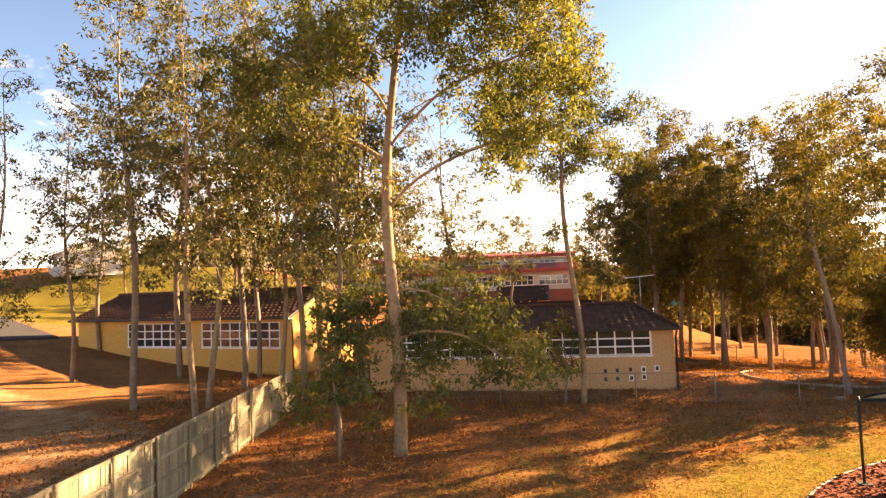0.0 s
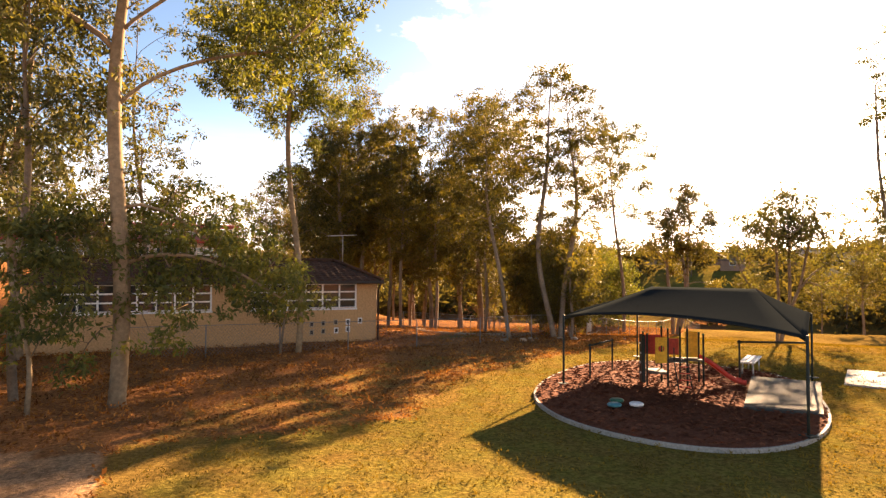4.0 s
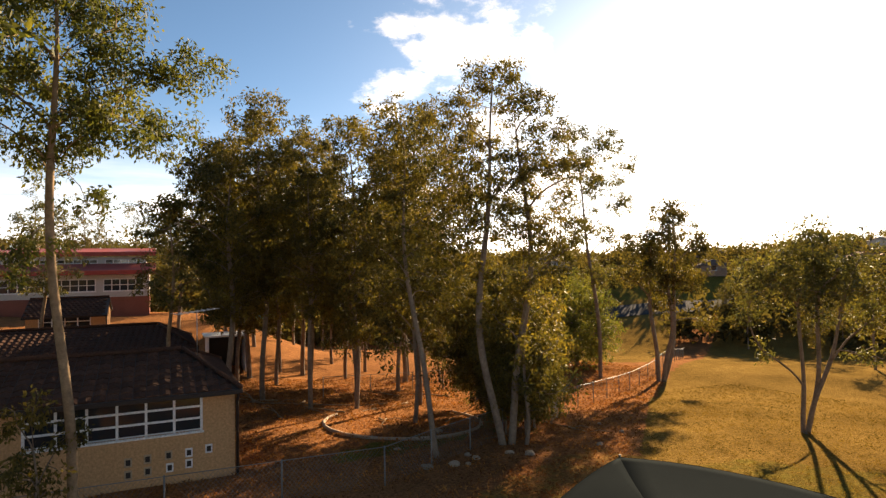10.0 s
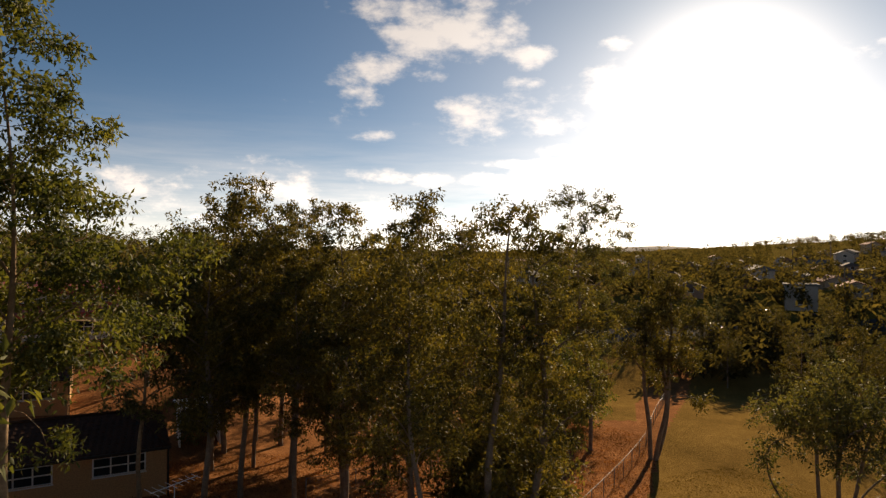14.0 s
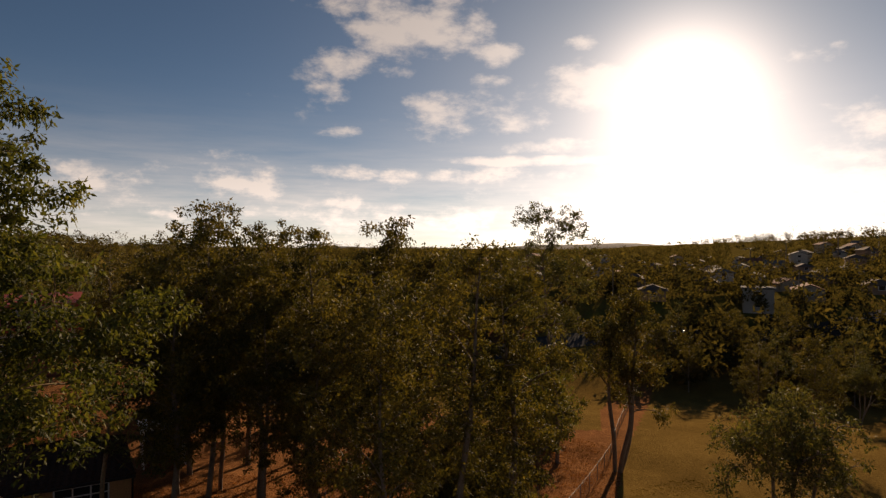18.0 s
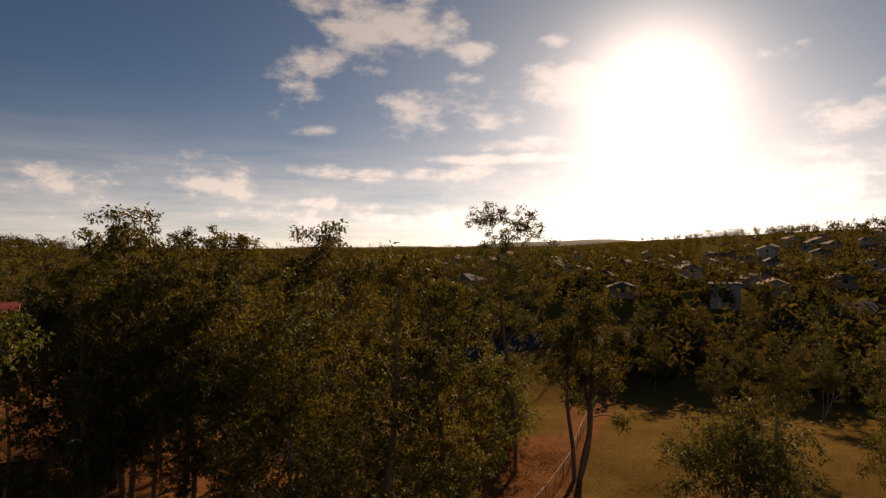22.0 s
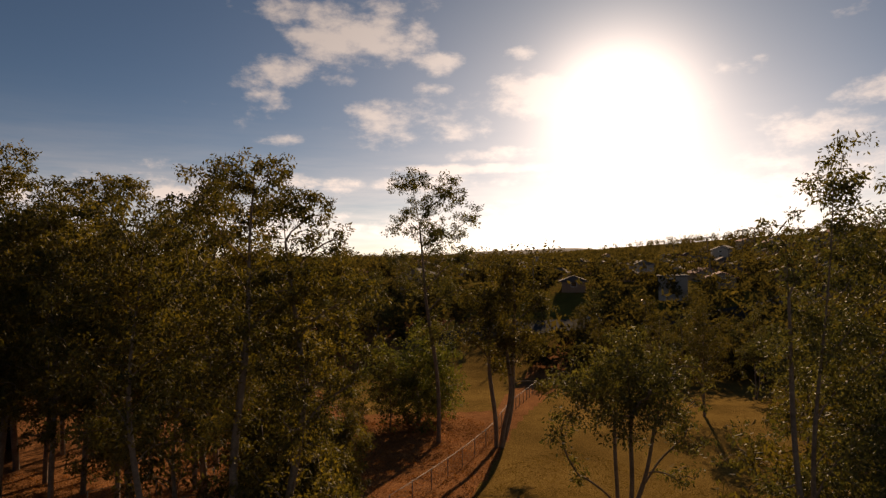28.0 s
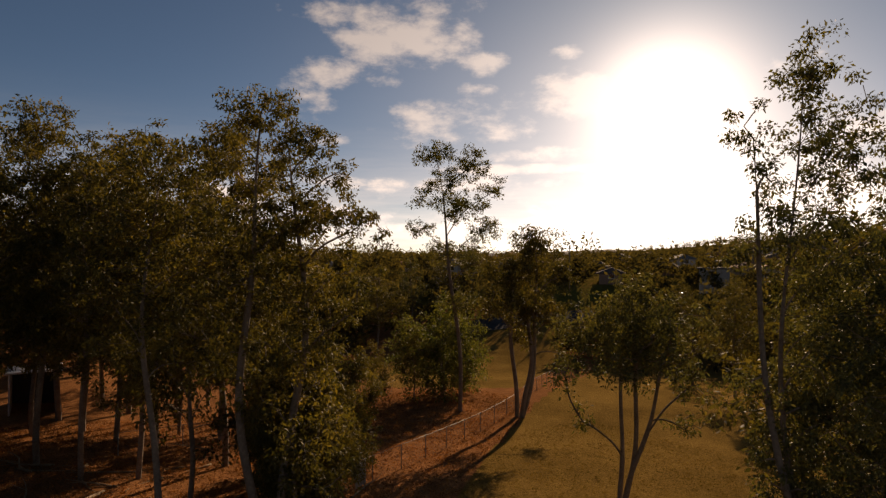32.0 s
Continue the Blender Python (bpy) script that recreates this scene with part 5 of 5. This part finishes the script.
def exercise_bar(x, y, turn, w, h):
    root = thing("exercise_bar", x, y, ground(x, y), "dark steel horizontal bar frame in the playground", "play equipment", turn=turn)
    for s in (-w / 2, w / 2):
        tube("post", [(s, 0, -0.2), (s, 0, h)], 0.028, M_GREENSTEEL, root, 8)
    tube("bar", [(-w / 2 - 0.05, 0, h - 0.05), (w / 2 + 0.05, 0, h - 0.05)], 0.03, M_GREENSTEEL, root, 8)
    return root


exercise_bar(13.9, 11.9, -28, 1.8, 1.3)
exercise_bar(10.4, 14.9, 30, 1.7, 1.1)


def park_bench(x, y, turn):
    root = thing("bench", x, y, ground(x, y), "white aluminium bench beside the playground kerb", "bench", turn=turn)
    for i in range(3):
        part("slat", boxed(-0.9, -0.2 + 0.15 * i, 0.44, 0.9, -0.07 + 0.15 * i, 0.48, bevel=0.008), M_TRIM, root)
    for s in (-0.7, 0.7):
        tube("leg", [(s, -0.15, -0.05), (s, -0.12, 0.44)], 0.025, M_STEEL, root)
        tube("leg", [(s, 0.18, -0.05), (s, 0.15, 0.44)], 0.025, M_STEEL, root)


park_bench(15.2, 13.7, 33)


def stepping_pods():
    for i, (x, y) in enumerate(((8.2, 11.5), (8.35, 11.0), (7.85, 11.15))):
        root = thing("stepping_pod", x, y, ground(x, y) + 0.08, ("low green stepping pod on the mulch", "low white stepping pod on the mulch", "low blue stepping pod on the mulch")[i], "play equipment", "stepping pods", turn=i * 40)
        tube("stem", [(0, 0, -0.1), (0, 0, 0.1)], 0.06, M_GREENSTEEL, root, 8)
        tube("tread", [(0, 0, 0.08), (0, 0, 0.12), (0, 0, 0.15)], [0.15, 0.17, 0.13], (M_GREEN, M_TRIM, M_BLUE)[i], root, 12)


stepping_pods()


# ---- fences ----
def paling_fence():
    line = [(-6.3, 5.0), (-7.0, 11.5), (-7.9, 17.5), (-8.4, 22.2)]
    root = tagged(new("paling_fence"), "weathered grey timber paling fence with posts", "fence")
    me = mesh_of("paling", [(-0.060, 0, 0), (0.060, 0, 0), (0.060, 0.02, 0), (-0.060, 0.02, 0), (-0.060, 0, 1.66), (0.060, 0, 1.66), (0.060, 0.02, 1.66), (-0.060, 0.02, 1.66)],
                 [(3, 2, 1, 0), (4, 5, 6, 7), (0, 1, 5, 4), (1, 2, 6, 5), (2, 3, 7, 6), (3, 0, 4, 7)], M_WOOD)
    rng = random.Random(6)
    for (ax, ay), (bx, by) in zip(line, line[1:]):
        n = round(math.hypot(bx - ax, by - ay) / 0.125)
        ang = math.degrees(math.atan2(by - ay, bx - ax))
        for i in range(n):
            f = i / n
            x, y = ax + (bx - ax) * f, ay + (by - ay) * f
            ob = part("paling", me, M_WOOD, root)
            ob.matrix_basis = pose(x, y, ground(x, y) - 0.02 + rng.uniform(-0.008, 0.008), rng.uniform(-0.5, 0.5), rng.uniform(-0.4, 0.4), ang)
        for k in range(int(n / 13) + 1):
            f = min(k * 13 / n, 0.995)
            x, y = ax + (bx - ax) * f, ay + (by - ay) * f
            ob = part("post", boxed(-0.045, -0.10, -0.3, 0.045, -0.052, 1.70, bevel=0.01), M_WOOD, root)
            ob.matrix_basis = pose(x, y, ground(x, y), 0, 0, ang)
        for hz in (0.12, 0.62, 1.12, 1.60):
            verts = []
            for x, y in ((ax, ay), (bx, by)):
                nx, ny = (by - ay), -(bx - ax)
                q = math.hypot(nx, ny)
                for o, dz in ((0.004, 0), (0.05, 0), (0.05, 0.08), (0.004, 0.08)):
                    verts.append((x + nx / q * o, y + ny / q * o, ground(x, y) + hz + dz))
            part("rail", mesh_of("rail", verts, [(0, 1, 5, 4), (1, 2, 6, 5), (2, 3, 7, 6), (3, 0, 4, 7), (3, 2, 1, 0), (4, 5, 6, 7)], M_WOOD), M_WOOD, root)


def wire_fence(line, name, label, step=2.6, h=1.15, gap=0.12):
    root = tagged(new(name), label, "fence")
    for (ax, ay), (bx, by) in zip(line, line[1:]):
        n = max(1, round(math.hypot(bx - ax, by - ay) / step))
        pts = [(ax + (bx - ax) * i / n, ay + (by - ay) * i / n) for i in range(n + 1)]
        for x, y in pts[:-1]:
            tube("post", [(x, y, ground(x, y) - 0.2), (x, y, ground(x, y) + h)], 0.025, M_FENCE, root, 6)
        tube("top_rail", [(x, y, ground(x, y) + h - 0.03) for x, y in pts], 0.013, M_FENCE, root, 5)
        verts, faces = [], []
        length = math.hypot(bx - ax, by - ay)
        m = int(length / gap)
        dx, dy = (bx - ax) / length, (by - ay) / length
        for i in range(m):
            for sgn in (1, -1):
                s0 = i * gap
                s1 = s0 + sgn * h * 0.8
                if not 0 <= s1 <= length:
                    continue
                p, q = (ax + dx * s0, ay + dy * s0), (ax + dx * s1, ay + dy * s1)
                o, w = len(verts), 0.004
                za, zb = ground(*p) + 0.03, ground(*q) + h - 0.05
                verts += [(p[0] - dx * w, p[1] - dy * w, za), (p[0] + dx * w, p[1] + dy * w, za), (q[0] + dx * w, q[1] + dy * w, zb), (q[0] - dx * w, q[1] - dy * w, zb)]
                faces.append((o, o + 1, o + 2, o + 3))
        part("wire_mesh", mesh_of("wire_mesh", verts, faces, M_FENCE), M_FENCE, root)
    return root


paling_fence()
wire_fence([(-3, 24.0), (4.9, 23.7), (10.6, 23.4), (16.4, 26.6), (21.6, 30.2), (38.2, 41.2), (60, 59)], "wire_fence", "low galvanised chain-wire fence along the field and classroom")
wire_fence([(13, 40), (25, 43.5), (33, 50)], "wire_fence", "low galvanised wire fence crossing the grove", 3.0)


# ---- the suburb across the valley ----
def house(x, y, turn, w, d, h, kind, storeys=1, flat=False, label=""):
    z = ground(x, y) - 0.4
    root = thing("house", x, y, z, label, "house", "suburban houses", turn=turn)
    H = h * storeys + 0.4
    wall = part("wall", boxed(-w / 2, -d / 2, 0, w / 2, d / 2, H), M_HOUSE[kind % 3], root)
    if flat:
        part("roof", boxed(-w / 2 - 0.3, -d / 2 - 0.3, H, w / 2 + 0.3, d / 2 + 0.3, H + 0.3, bevel=0.03), M_HROOF[1], root)
    else:
        bm = gable_roof(w, d, H, H + d * 0.24, 0.6, 0.15, d * 0.4 if kind % 2 else 0.0)
        bmesh.ops.translate(bm, verts=bm.verts[:], vec=(-w / 2, -d / 2, 0))
        part("roof", bm, M_HROOF[(kind * 2 + 1) % 3], root)
        if not kind % 2:
            for gx in (-w / 2, w / 2 - 0.2):
                bm = bmesh.new()
                vs = [bm.verts.new(p) for p in ((gx, -d / 2, H), (gx, d / 2, H), (gx, 0, H + d * 0.2), (gx + 0.2, -d / 2, H), (gx + 0.2, d / 2, H), (gx + 0.2, 0, H + d * 0.2))]
                for f in ((0, 2, 1), (3, 4, 5), (0, 3, 5, 2), (2, 5, 4, 1), (0, 1, 4, 3)):
                    bm.faces.new([vs[i] for i in f])
                part("gable", bm, M_HOUSE[kind % 3], root)
    for s in range(storeys):
        n = max(2, int(w / 3.2))
        for i in range(n):
            cx = -w / 2 + w * (i + 0.5) / n
            win = part("window", boxed(cx - 0.75, -d / 2 - 0.04, 0.4 + h * s + 0.7, cx + 0.75, -d / 2 + 0.02, 0.4 + h * s + 1.7), M_TRIM, root)
            part("pane", boxed(cx - 0.66, -d / 2 - 0.05, 0.4 + h * s + 0.78, cx + 0.66, -d / 2 - 0.041, 0.4 + h * s + 1.62), M_GLASS, win)
        m = max(1, int(d / 2.6))
        for i in range(m):
            cy = -d / 2 + d * (i + 0.5) / m
            win = part("window", boxed(-w / 2 - 0.04, cy - 0.6, 0.4 + h * s + 0.7, -w / 2 + 0.02, cy + 0.6, 0.4 + h * s + 1.7), M_TRIM, root)
            part("pane", boxed(-w / 2 - 0.05, cy - 0.52, 0.4 + h * s + 0.78, -w / 2 - 0.041, cy + 0.52, 0.4 + h * s + 1.62), M_GLASS, win)
    return root


house(112, 75.5, 35, 5.4, 5, 2.0, 0, 2, True, "two-storey white box house with dark windows on the slope")
rng_h = random.Random(12)
PLOTS = [(104, 92, 1), (125, 94, 1), (134, 84, 2), (139, 100, 3), (120, 114, 1), (146, 70, 1), (150, 86, 4), (157, 104, 0), (96, 132, 3), (131, 130, 2), (162, 70, 3), (169, 92, 1), (113, 142, 0), (149, 132, 1), (181, 112, 2), (191, 84, 0), (171, 134, 4), (129, 158, 2), (206, 102, 1),
         (151, 162, 3), (211, 132, 0), (86, 152, 2), (191, 158, 4), (236, 112, 1), (231, 152, 2), (70, 152, 0), (256, 132, 3), (136, 54, 1), (162, 50, 0), (184, 60, 2), (215, 80, 3), (240, 90, 2), (222, 62, 1), (110, 170, 1), (170, 180, 2), (250, 170, 0), (280, 140, 1), (60, 170, 1)]
rng_p = random.Random(31)
while len(PLOTS) < 92:
    d, a = rng_p.uniform(125, 340), radians(rng_p.uniform(30, 74))
    hx, hy = 8 + d * math.sin(a), 8 + d * math.cos(a)
    if min(math.hypot(hx - px, hy - py) for px, py, _ in PLOTS) > 12:
        PLOTS.append((hx, hy, rng_p.randrange(5)))
for i, (hx, hy, kind) in enumerate(PLOTS):
    house(hx + rng_h.uniform(-2, 2), hy + rng_h.uniform(-2, 2), 35 + rng_h.choice((0, 0, 12, -15, 90)) + rng_h.uniform(-6, 6), rng_h.uniform(5.5, 8), rng_h.uniform(4.2, 5.4), 1.8, kind, 1 + (i % 5 == 3), False,
          ("low brick suburban house with a tiled roof among trees", "pale rendered suburban house among trees", "suburban house with a light metal roof among trees")[kind % 3])
# houses on the rise behind the paling fence
for hx, hy, kind, w in ((-52, 62, 0, 8), (-40, 76, 2, 8), (-62, 52, 0, 7), (-30, 92, 1, 9)):
    house(hx, hy, -38, w, 6, 2.3, kind, 1, False, "pale house on the rise behind the gums")


def parked_car(x, y, turn, k):
    root = thing("parked_car", x, y, ground(x, y), ("white parked car on the street", "dark parked car on the street")[k], "car", "parked cars", turn=turn)
    bm = bmesh.new()
    prof = [(-2.1, 0.3), (-2.15, 0.75), (-1.9, 0.95), (-1.1, 1.0), (-0.6, 1.42), (0.9, 1.45), (1.6, 1.0), (2.1, 0.9), (2.15, 0.3)]
    a = [bm.verts.new((px, -0.85 if pz < 1.1 else -0.68, pz)) for px, pz in prof]
    b = [bm.verts.new((px, 0.85 if pz < 1.1 else 0.68, pz)) for px, pz in prof]
    bm.faces.new(list(reversed(a)))
    bm.faces.new(b)
    for i in range(len(prof)):
        j = (i + 1) % len(prof)
        bm.faces.new((a[i], a[j], b[j], b[i]))
    bmesh.ops.recalc_face_normals(bm, faces=bm.faces[:])
    part("body", bm, M_CAR[k], root)
    part("windscreen", boxed(-1.02, -0.6, 1.02, -0.62, 0.6, 1.36), M_GLASS, root)
    for wx in (-1.35, 1.35):
        for wy in (-0.78, 0.78):
            wheel = tube("wheel", [(wx, wy - 0.1, 0.32), (wx, wy + 0.1, 0.32)], 0.32, M_DARK_TRIM, root, 14)
            tube("rim", [(wx, wy - 0.11, 0.32), (wx, wy + 0.11, 0.32)], 0.18, M_STEEL, wheel, 10)


for i, (cx, cy) in enumerate(((93, 68), (97, 72), (102, 75.5), (106, 70), (90, 76))):
    parked_car(cx, cy, 35 + i * 4, i % 2)


def palm(x, y, h, seed):
    rng = random.Random(seed)
    root = thing("palm_tree", x, y, ground(x, y), "tall thin palm on the far ridge", "tree", "ridge palms")
    tube("trunk", [(0, 0, -0.3), (0.2, 0, h * 0.5), (0.3, 0.1, h)], [0.25, 0.18, 0.14], M_BARK_DARK, root, 7)
    for k in range(11):
        a, up = k * 0.571 + rng.uniform(-0.2, 0.2), rng.uniform(0.1, 0.9)
        c, s = math.cos(a), math.sin(a)
        mid = [(0.3 + c * r_, 0.1 + s * r_, h + up * r_ * 0.6 - 0.16 * r_ * r_) for r_ in (0, 0.8, 1.6, 2.4, 3.0)]
        verts, faces = [], []
        for q, (px, py, pz) in enumerate(mid):
            w = (0.05, 0.3, 0.36, 0.25, 0.04)[q]
            verts += [(px - s * w, py + c * w, pz - w * 0.5), (px, py, pz), (px + s * w, py - c * w, pz - w * 0.5)]
            if q:
                o = 3 * q
                faces += [(o - 3, o - 2, o + 1, o), (o - 2, o - 1, o + 2, o + 1)]
        part("frond", mesh_of("frond", verts, faces, M_LEAF_DARK), M_LEAF_DARK, root)


for i in range(9):
    d_, a_ = 225 + 9 * (i * 7 % 5), radians(57 + 2.1 * i + (i % 3) * 0.6)
    palm(8 + d_ * math.sin(a_), 8 + d_ * math.cos(a_), 8 + (i * 5 % 4), i)


def street():
    pts = [(60 + 5 * i, 88 - 2.2 * i + 3 * math.sin(i * 0.5)) for i in range(22)]
    verts, faces = [], []
    for i, (x, y) in enumerate(pts):
        x2, y2 = pts[min(i + 1, len(pts) - 1)]
        x1, y1 = pts[max(i - 1, 0)]
        d = Vector((x2 - x1, y2 - y1)).normalized()
        for s in (-3, 3):
            px, py = x - d.y * s, y + d.x * s
            verts.append((px, py, ground(px, py) + 0.12))
        if i:
            o = 2 * i
            faces.append((o - 2, o - 1, o + 1, o))
    tagged(new("road", mesh_of("road", verts, faces, M_ROAD)), "grey asphalt street crossing the valley", "road", kind="structure")


street()


# ---- small things of the school ground ----
def paved_patch(name, poly, mat, lift, label, category):
    """A thin flat slab that follows the ground."""
    bm = bmesh.new()
    hi = [bm.verts.new((x, y, ground(x, y) + lift)) for x, y in poly]
    lo = [bm.verts.new((x, y, ground(x, y) - 0.1)) for x, y in poly]
    bm.faces.new(hi)
    for i in range(len(poly)):
        j = (i + 1) % len(poly)
        bm.faces.new((lo[i], lo[j], hi[j], hi[i]))
    tagged(part(name, bm, mat), label, category, kind="structure")


paved_patch("path_slab", [(16.8, 10.2), (19.5, 11.8), (18.7, 13.0), (16.1, 11.4)], M_KERB, 0.05, "pale concrete slab beside the playground", "slab")
for k_ in range(6):
    f_ = k_ / 6
    ax_, ay_, bx_, by_ = -33 - 27 * f_, 33.5 + 13 * f_, -33 - 27 * (f_ + 1 / 6), 33.5 + 13 * (f_ + 1 / 6)
    paved_patch("driveway", [(ax_ - 1.2, ay_ - 2.4), (ax_ + 1.2, ay_ + 2.4), (bx_ + 1.2, by_ + 2.4), (bx_ - 1.2, by_ - 2.4)], M_ROAD, 0.14, "grey asphalt driveway on the slope", "driveway")


def street_lamp(x, y, h, label):
    root = thing("street_lamp", x, y, ground(x, y), label, "street lamp")
    tube("pole", [(0, 0, -0.2), (0, 0, h)], [0.07, 0.05], M_STEEL, root, 8)
    tube("arm", [(0, 0, h - 0.1), (0.5, -0.4, h + 0.1), (1.1, -0.9, h + 0.12)], 0.03, M_STEEL, root, 6)
    part("lamp_head", boxed(0.9, -1.1, h + 0.06, 1.5, -0.75, h + 0.18, bevel=0.03), M_TRIM, root)


def power_line(poles, h):
    for x, y in poles:
        root = thing("power_pole", x, y, ground(x, y), "timber power pole with a cross-arm on the far street", "power pole", "power poles", turn=30)
        tube("pole", [(0, 0, -0.3), (0, 0, h)], [0.13, 0.09], M_BARK_DARK, root, 8)
        part("cross_arm", boxed(-0.9, -0.06, h - 0.5, 0.9, 0.06, h - 0.38), M_BARK_DARK, root)
    for (ax, ay), (bx, by) in zip(poles, poles[1:]):
        a, b = Vector((ax, ay, ground(ax, ay) + h - 0.3)), Vector((bx, by, ground(bx, by) + h - 0.3))
        wire = tube("power_cable", [a.lerp(b, k / 10) - Vector((0, 0, 0.9 * 4 * k / 10 * (1 - k / 10))) for k in range(11)], 0.025, M_DARK_TRIM, None, 4)
        tagged(wire, "thin dark power cable slung between poles", "cable", "power cables")


power_line([(74, 112), (92, 92), (112, 68), (134, 46)], 8.5)


def roof_aerial(x, y, z, turn):
    """A television aerial: mast, boom and a row of rods."""
    root = thing("television_aerial", x, y, z, "silver television aerial on the classroom roof", "aerial", turn=turn)
    tube("mast", [(0, 0, -0.9), (0, 0, 0.75)], 0.018, M_STEEL, root, 6)
    tube("boom", [(-0.75, 0, 0.68), (0.75, 0, 0.78)], 0.014, M_TRIM, root, 6)
    for k in range(8):
        f = -0.7 + 0.2 * k
        w = 0.42 - 0.025 * k
        tube("rod", [(f, -w, 0.74 + f * 0.066), (f, w, 0.74 + f * 0.066)], 0.009, M_TRIM, root, 4)


roof_aerial(6.0, 29.2, ground(6.9, 26.5) + 4.1, 25)


def tent():
    root = thing("canopy_tent", 13.2, 62.5, ground(13.2, 62.5), "turquoise canvas shelter seen through the grove", "shelter")
    bm = bmesh.new()
    vs = [bm.verts.new(p) for p in ((-1.5, -1.5, 2.2), (1.5, -1.5, 2.2), (1.5, 1.5, 2.2), (-1.5, 1.5, 2.2), (0, 0, 3.0))]
    lo = [bm.verts.new((v.co.x, v.co.y, 2.0)) for v in vs[:4]]
    for i in range(4):
        j = (i + 1) % 4
        bm.faces.new((vs[i], vs[j], vs[4]))
        bm.faces.new((lo[i], lo[j], vs[j], vs[i]))
    part("roof", bm, M_TURQ, root)
    for sx in (-1.4, 1.4):
        for sy in (-1.4, 1.4):
            tube("pole", [(sx, sy, -0.1), (sx, sy, 2.1)], 0.03, M_STEEL, root)


tent()


def notice_panel(x, y, turn):
    root = thing("notice_panel", x, y, ground(x, y), "small grey metal panel fixed to the wire fence", "sign", turn=turn)
    part("board", boxed(-0.4, -0.02, 0.25, 0.4, 0.02, 1.15, bevel=0.01), M_STEEL, root)
    for s in (-0.36, 0.36):
        tube("stake", [(s, 0.035, -0.15), (s, 0.035, 1.1)], 0.02, M_STEEL, root)


notice_panel(20.6, 29.2, 36)


def fallen_timber():
    rng = random.Random(3)
    for i in range(26):
        x, y = rng.uniform(9, 24), rng.uniform(27.5, 40)
        root = thing("fallen_branch", x, y, ground(x, y), "fallen grey branch on the leaf litter", "branch", "fallen branches", turn=rng.uniform(0, 360))
        lp, lr, _ = grow(rng, (0, 0, 0.05), (1, 0, 0.02), rng.uniform(1.0, 3.2), rng.uniform(0.03, 0.07), 0.0, 6, 0.14)
        for p in lp:
            p.z = 0.04 + 0.3 * abs(p.z - 0.05)
        tube("stem", lp, lr, M_BARK, root, 6)
        tube("side_twig", [lp[3], lp[3] + Vector((0.3, 0.35, 0.12)), lp[3] + Vector((0.7, 0.5, 0.1))], [0.02, 0.015, 0.01], M_BARK, root, 5)
    for i in range(16):
        x, y = rng.uniform(12, 22), rng.uniform(24, 30)
        r_ = rng.uniform(0.08, 0.2)
        bm = bmesh.new()
        bmesh.ops.create_icosphere(bm, subdivisions=2, radius=r_)
        for v in bm.verts:
            v.co *= 1 + 0.35 * noise.noise(v.co * 5 + Vector((i, 0, 0)))
            v.co.z *= 0.6
        ob = part("rock", bm, M_ROCK)
        ob.location = (x, y, ground(x, y) + r_ * 0.2)
        tagged(ob, "weathered sandstone rock beside the wire fence", "rock", "rocks by the fence")


fallen_timber()


def garden_edging():
    """A curved timber edging round the planting bed in the grove."""
    pts = [(14.2 + 3.3 * math.cos(a), 31.2 + 3.5 * math.sin(a)) for a in [radians(130 + 15 * i) for i in range(18)]]
    tube("edging", [(x, y, ground(x, y) + 0.03) for x, y in pts], 0.07, M_ROCK, None, 6)
    tagged(bpy.data.objects["edging"], "curved log edging round a bare bed in the grove", "edging")


garden_edging()


def ground_scatter():
    """Fallen leaves and tufts of dry grass."""
    r = np.random.default_rng(21)
    n = 52000
    x, y = r.uniform(-16, 40, n), r.uniform(9, 50, n)
    keep = ~inside(LAWN, x, y) & ~inside(BARE, x, y)
    x, y = x[keep], y[keep]
    pts = np.stack([x, y, gz(x, y) + 0.05], -1)
    me = leaf_mesh("leaf_litter", pts, np.full(len(x), 0.16), 3, 0.10, M_LITTER, 3, 0.0, 0.12)
    tagged(new("leaf_litter", me), "scattered dry orange gum leaves on the ground", "leaf litter", kind="stuff")
    n = 30000
    x, y = r.uniform(-3, 40, n), r.uniform(2, 36, n)
    keep = inside(LAWN, x, y) & ~inside(KERB, x, y)
    x, y = x[keep], y[keep]
    pts = np.stack([x, y, gz(x, y) + 0.03], -1)
    me = leaf_mesh("dry_grass", pts, np.full(len(x), 0.14), 5, 0.05, M_GRASS, 4, -0.7, 0.1)
    tagged(new("dry_grass", me), "short dry yellow grass blades of the lawn", "grass", kind="stuff")


M_LITTER = leaf_material("dry_leaves", (0.42, 0.19, 0.07), (0.16, 0.06, 0.025), 0.15, 0.0)
M_GRASS = leaf_material("dry_grass", (0.24, 0.162, 0.042), (0.11, 0.075, 0.018), 0.2, 0.0)
ground_scatter()
far_woods()
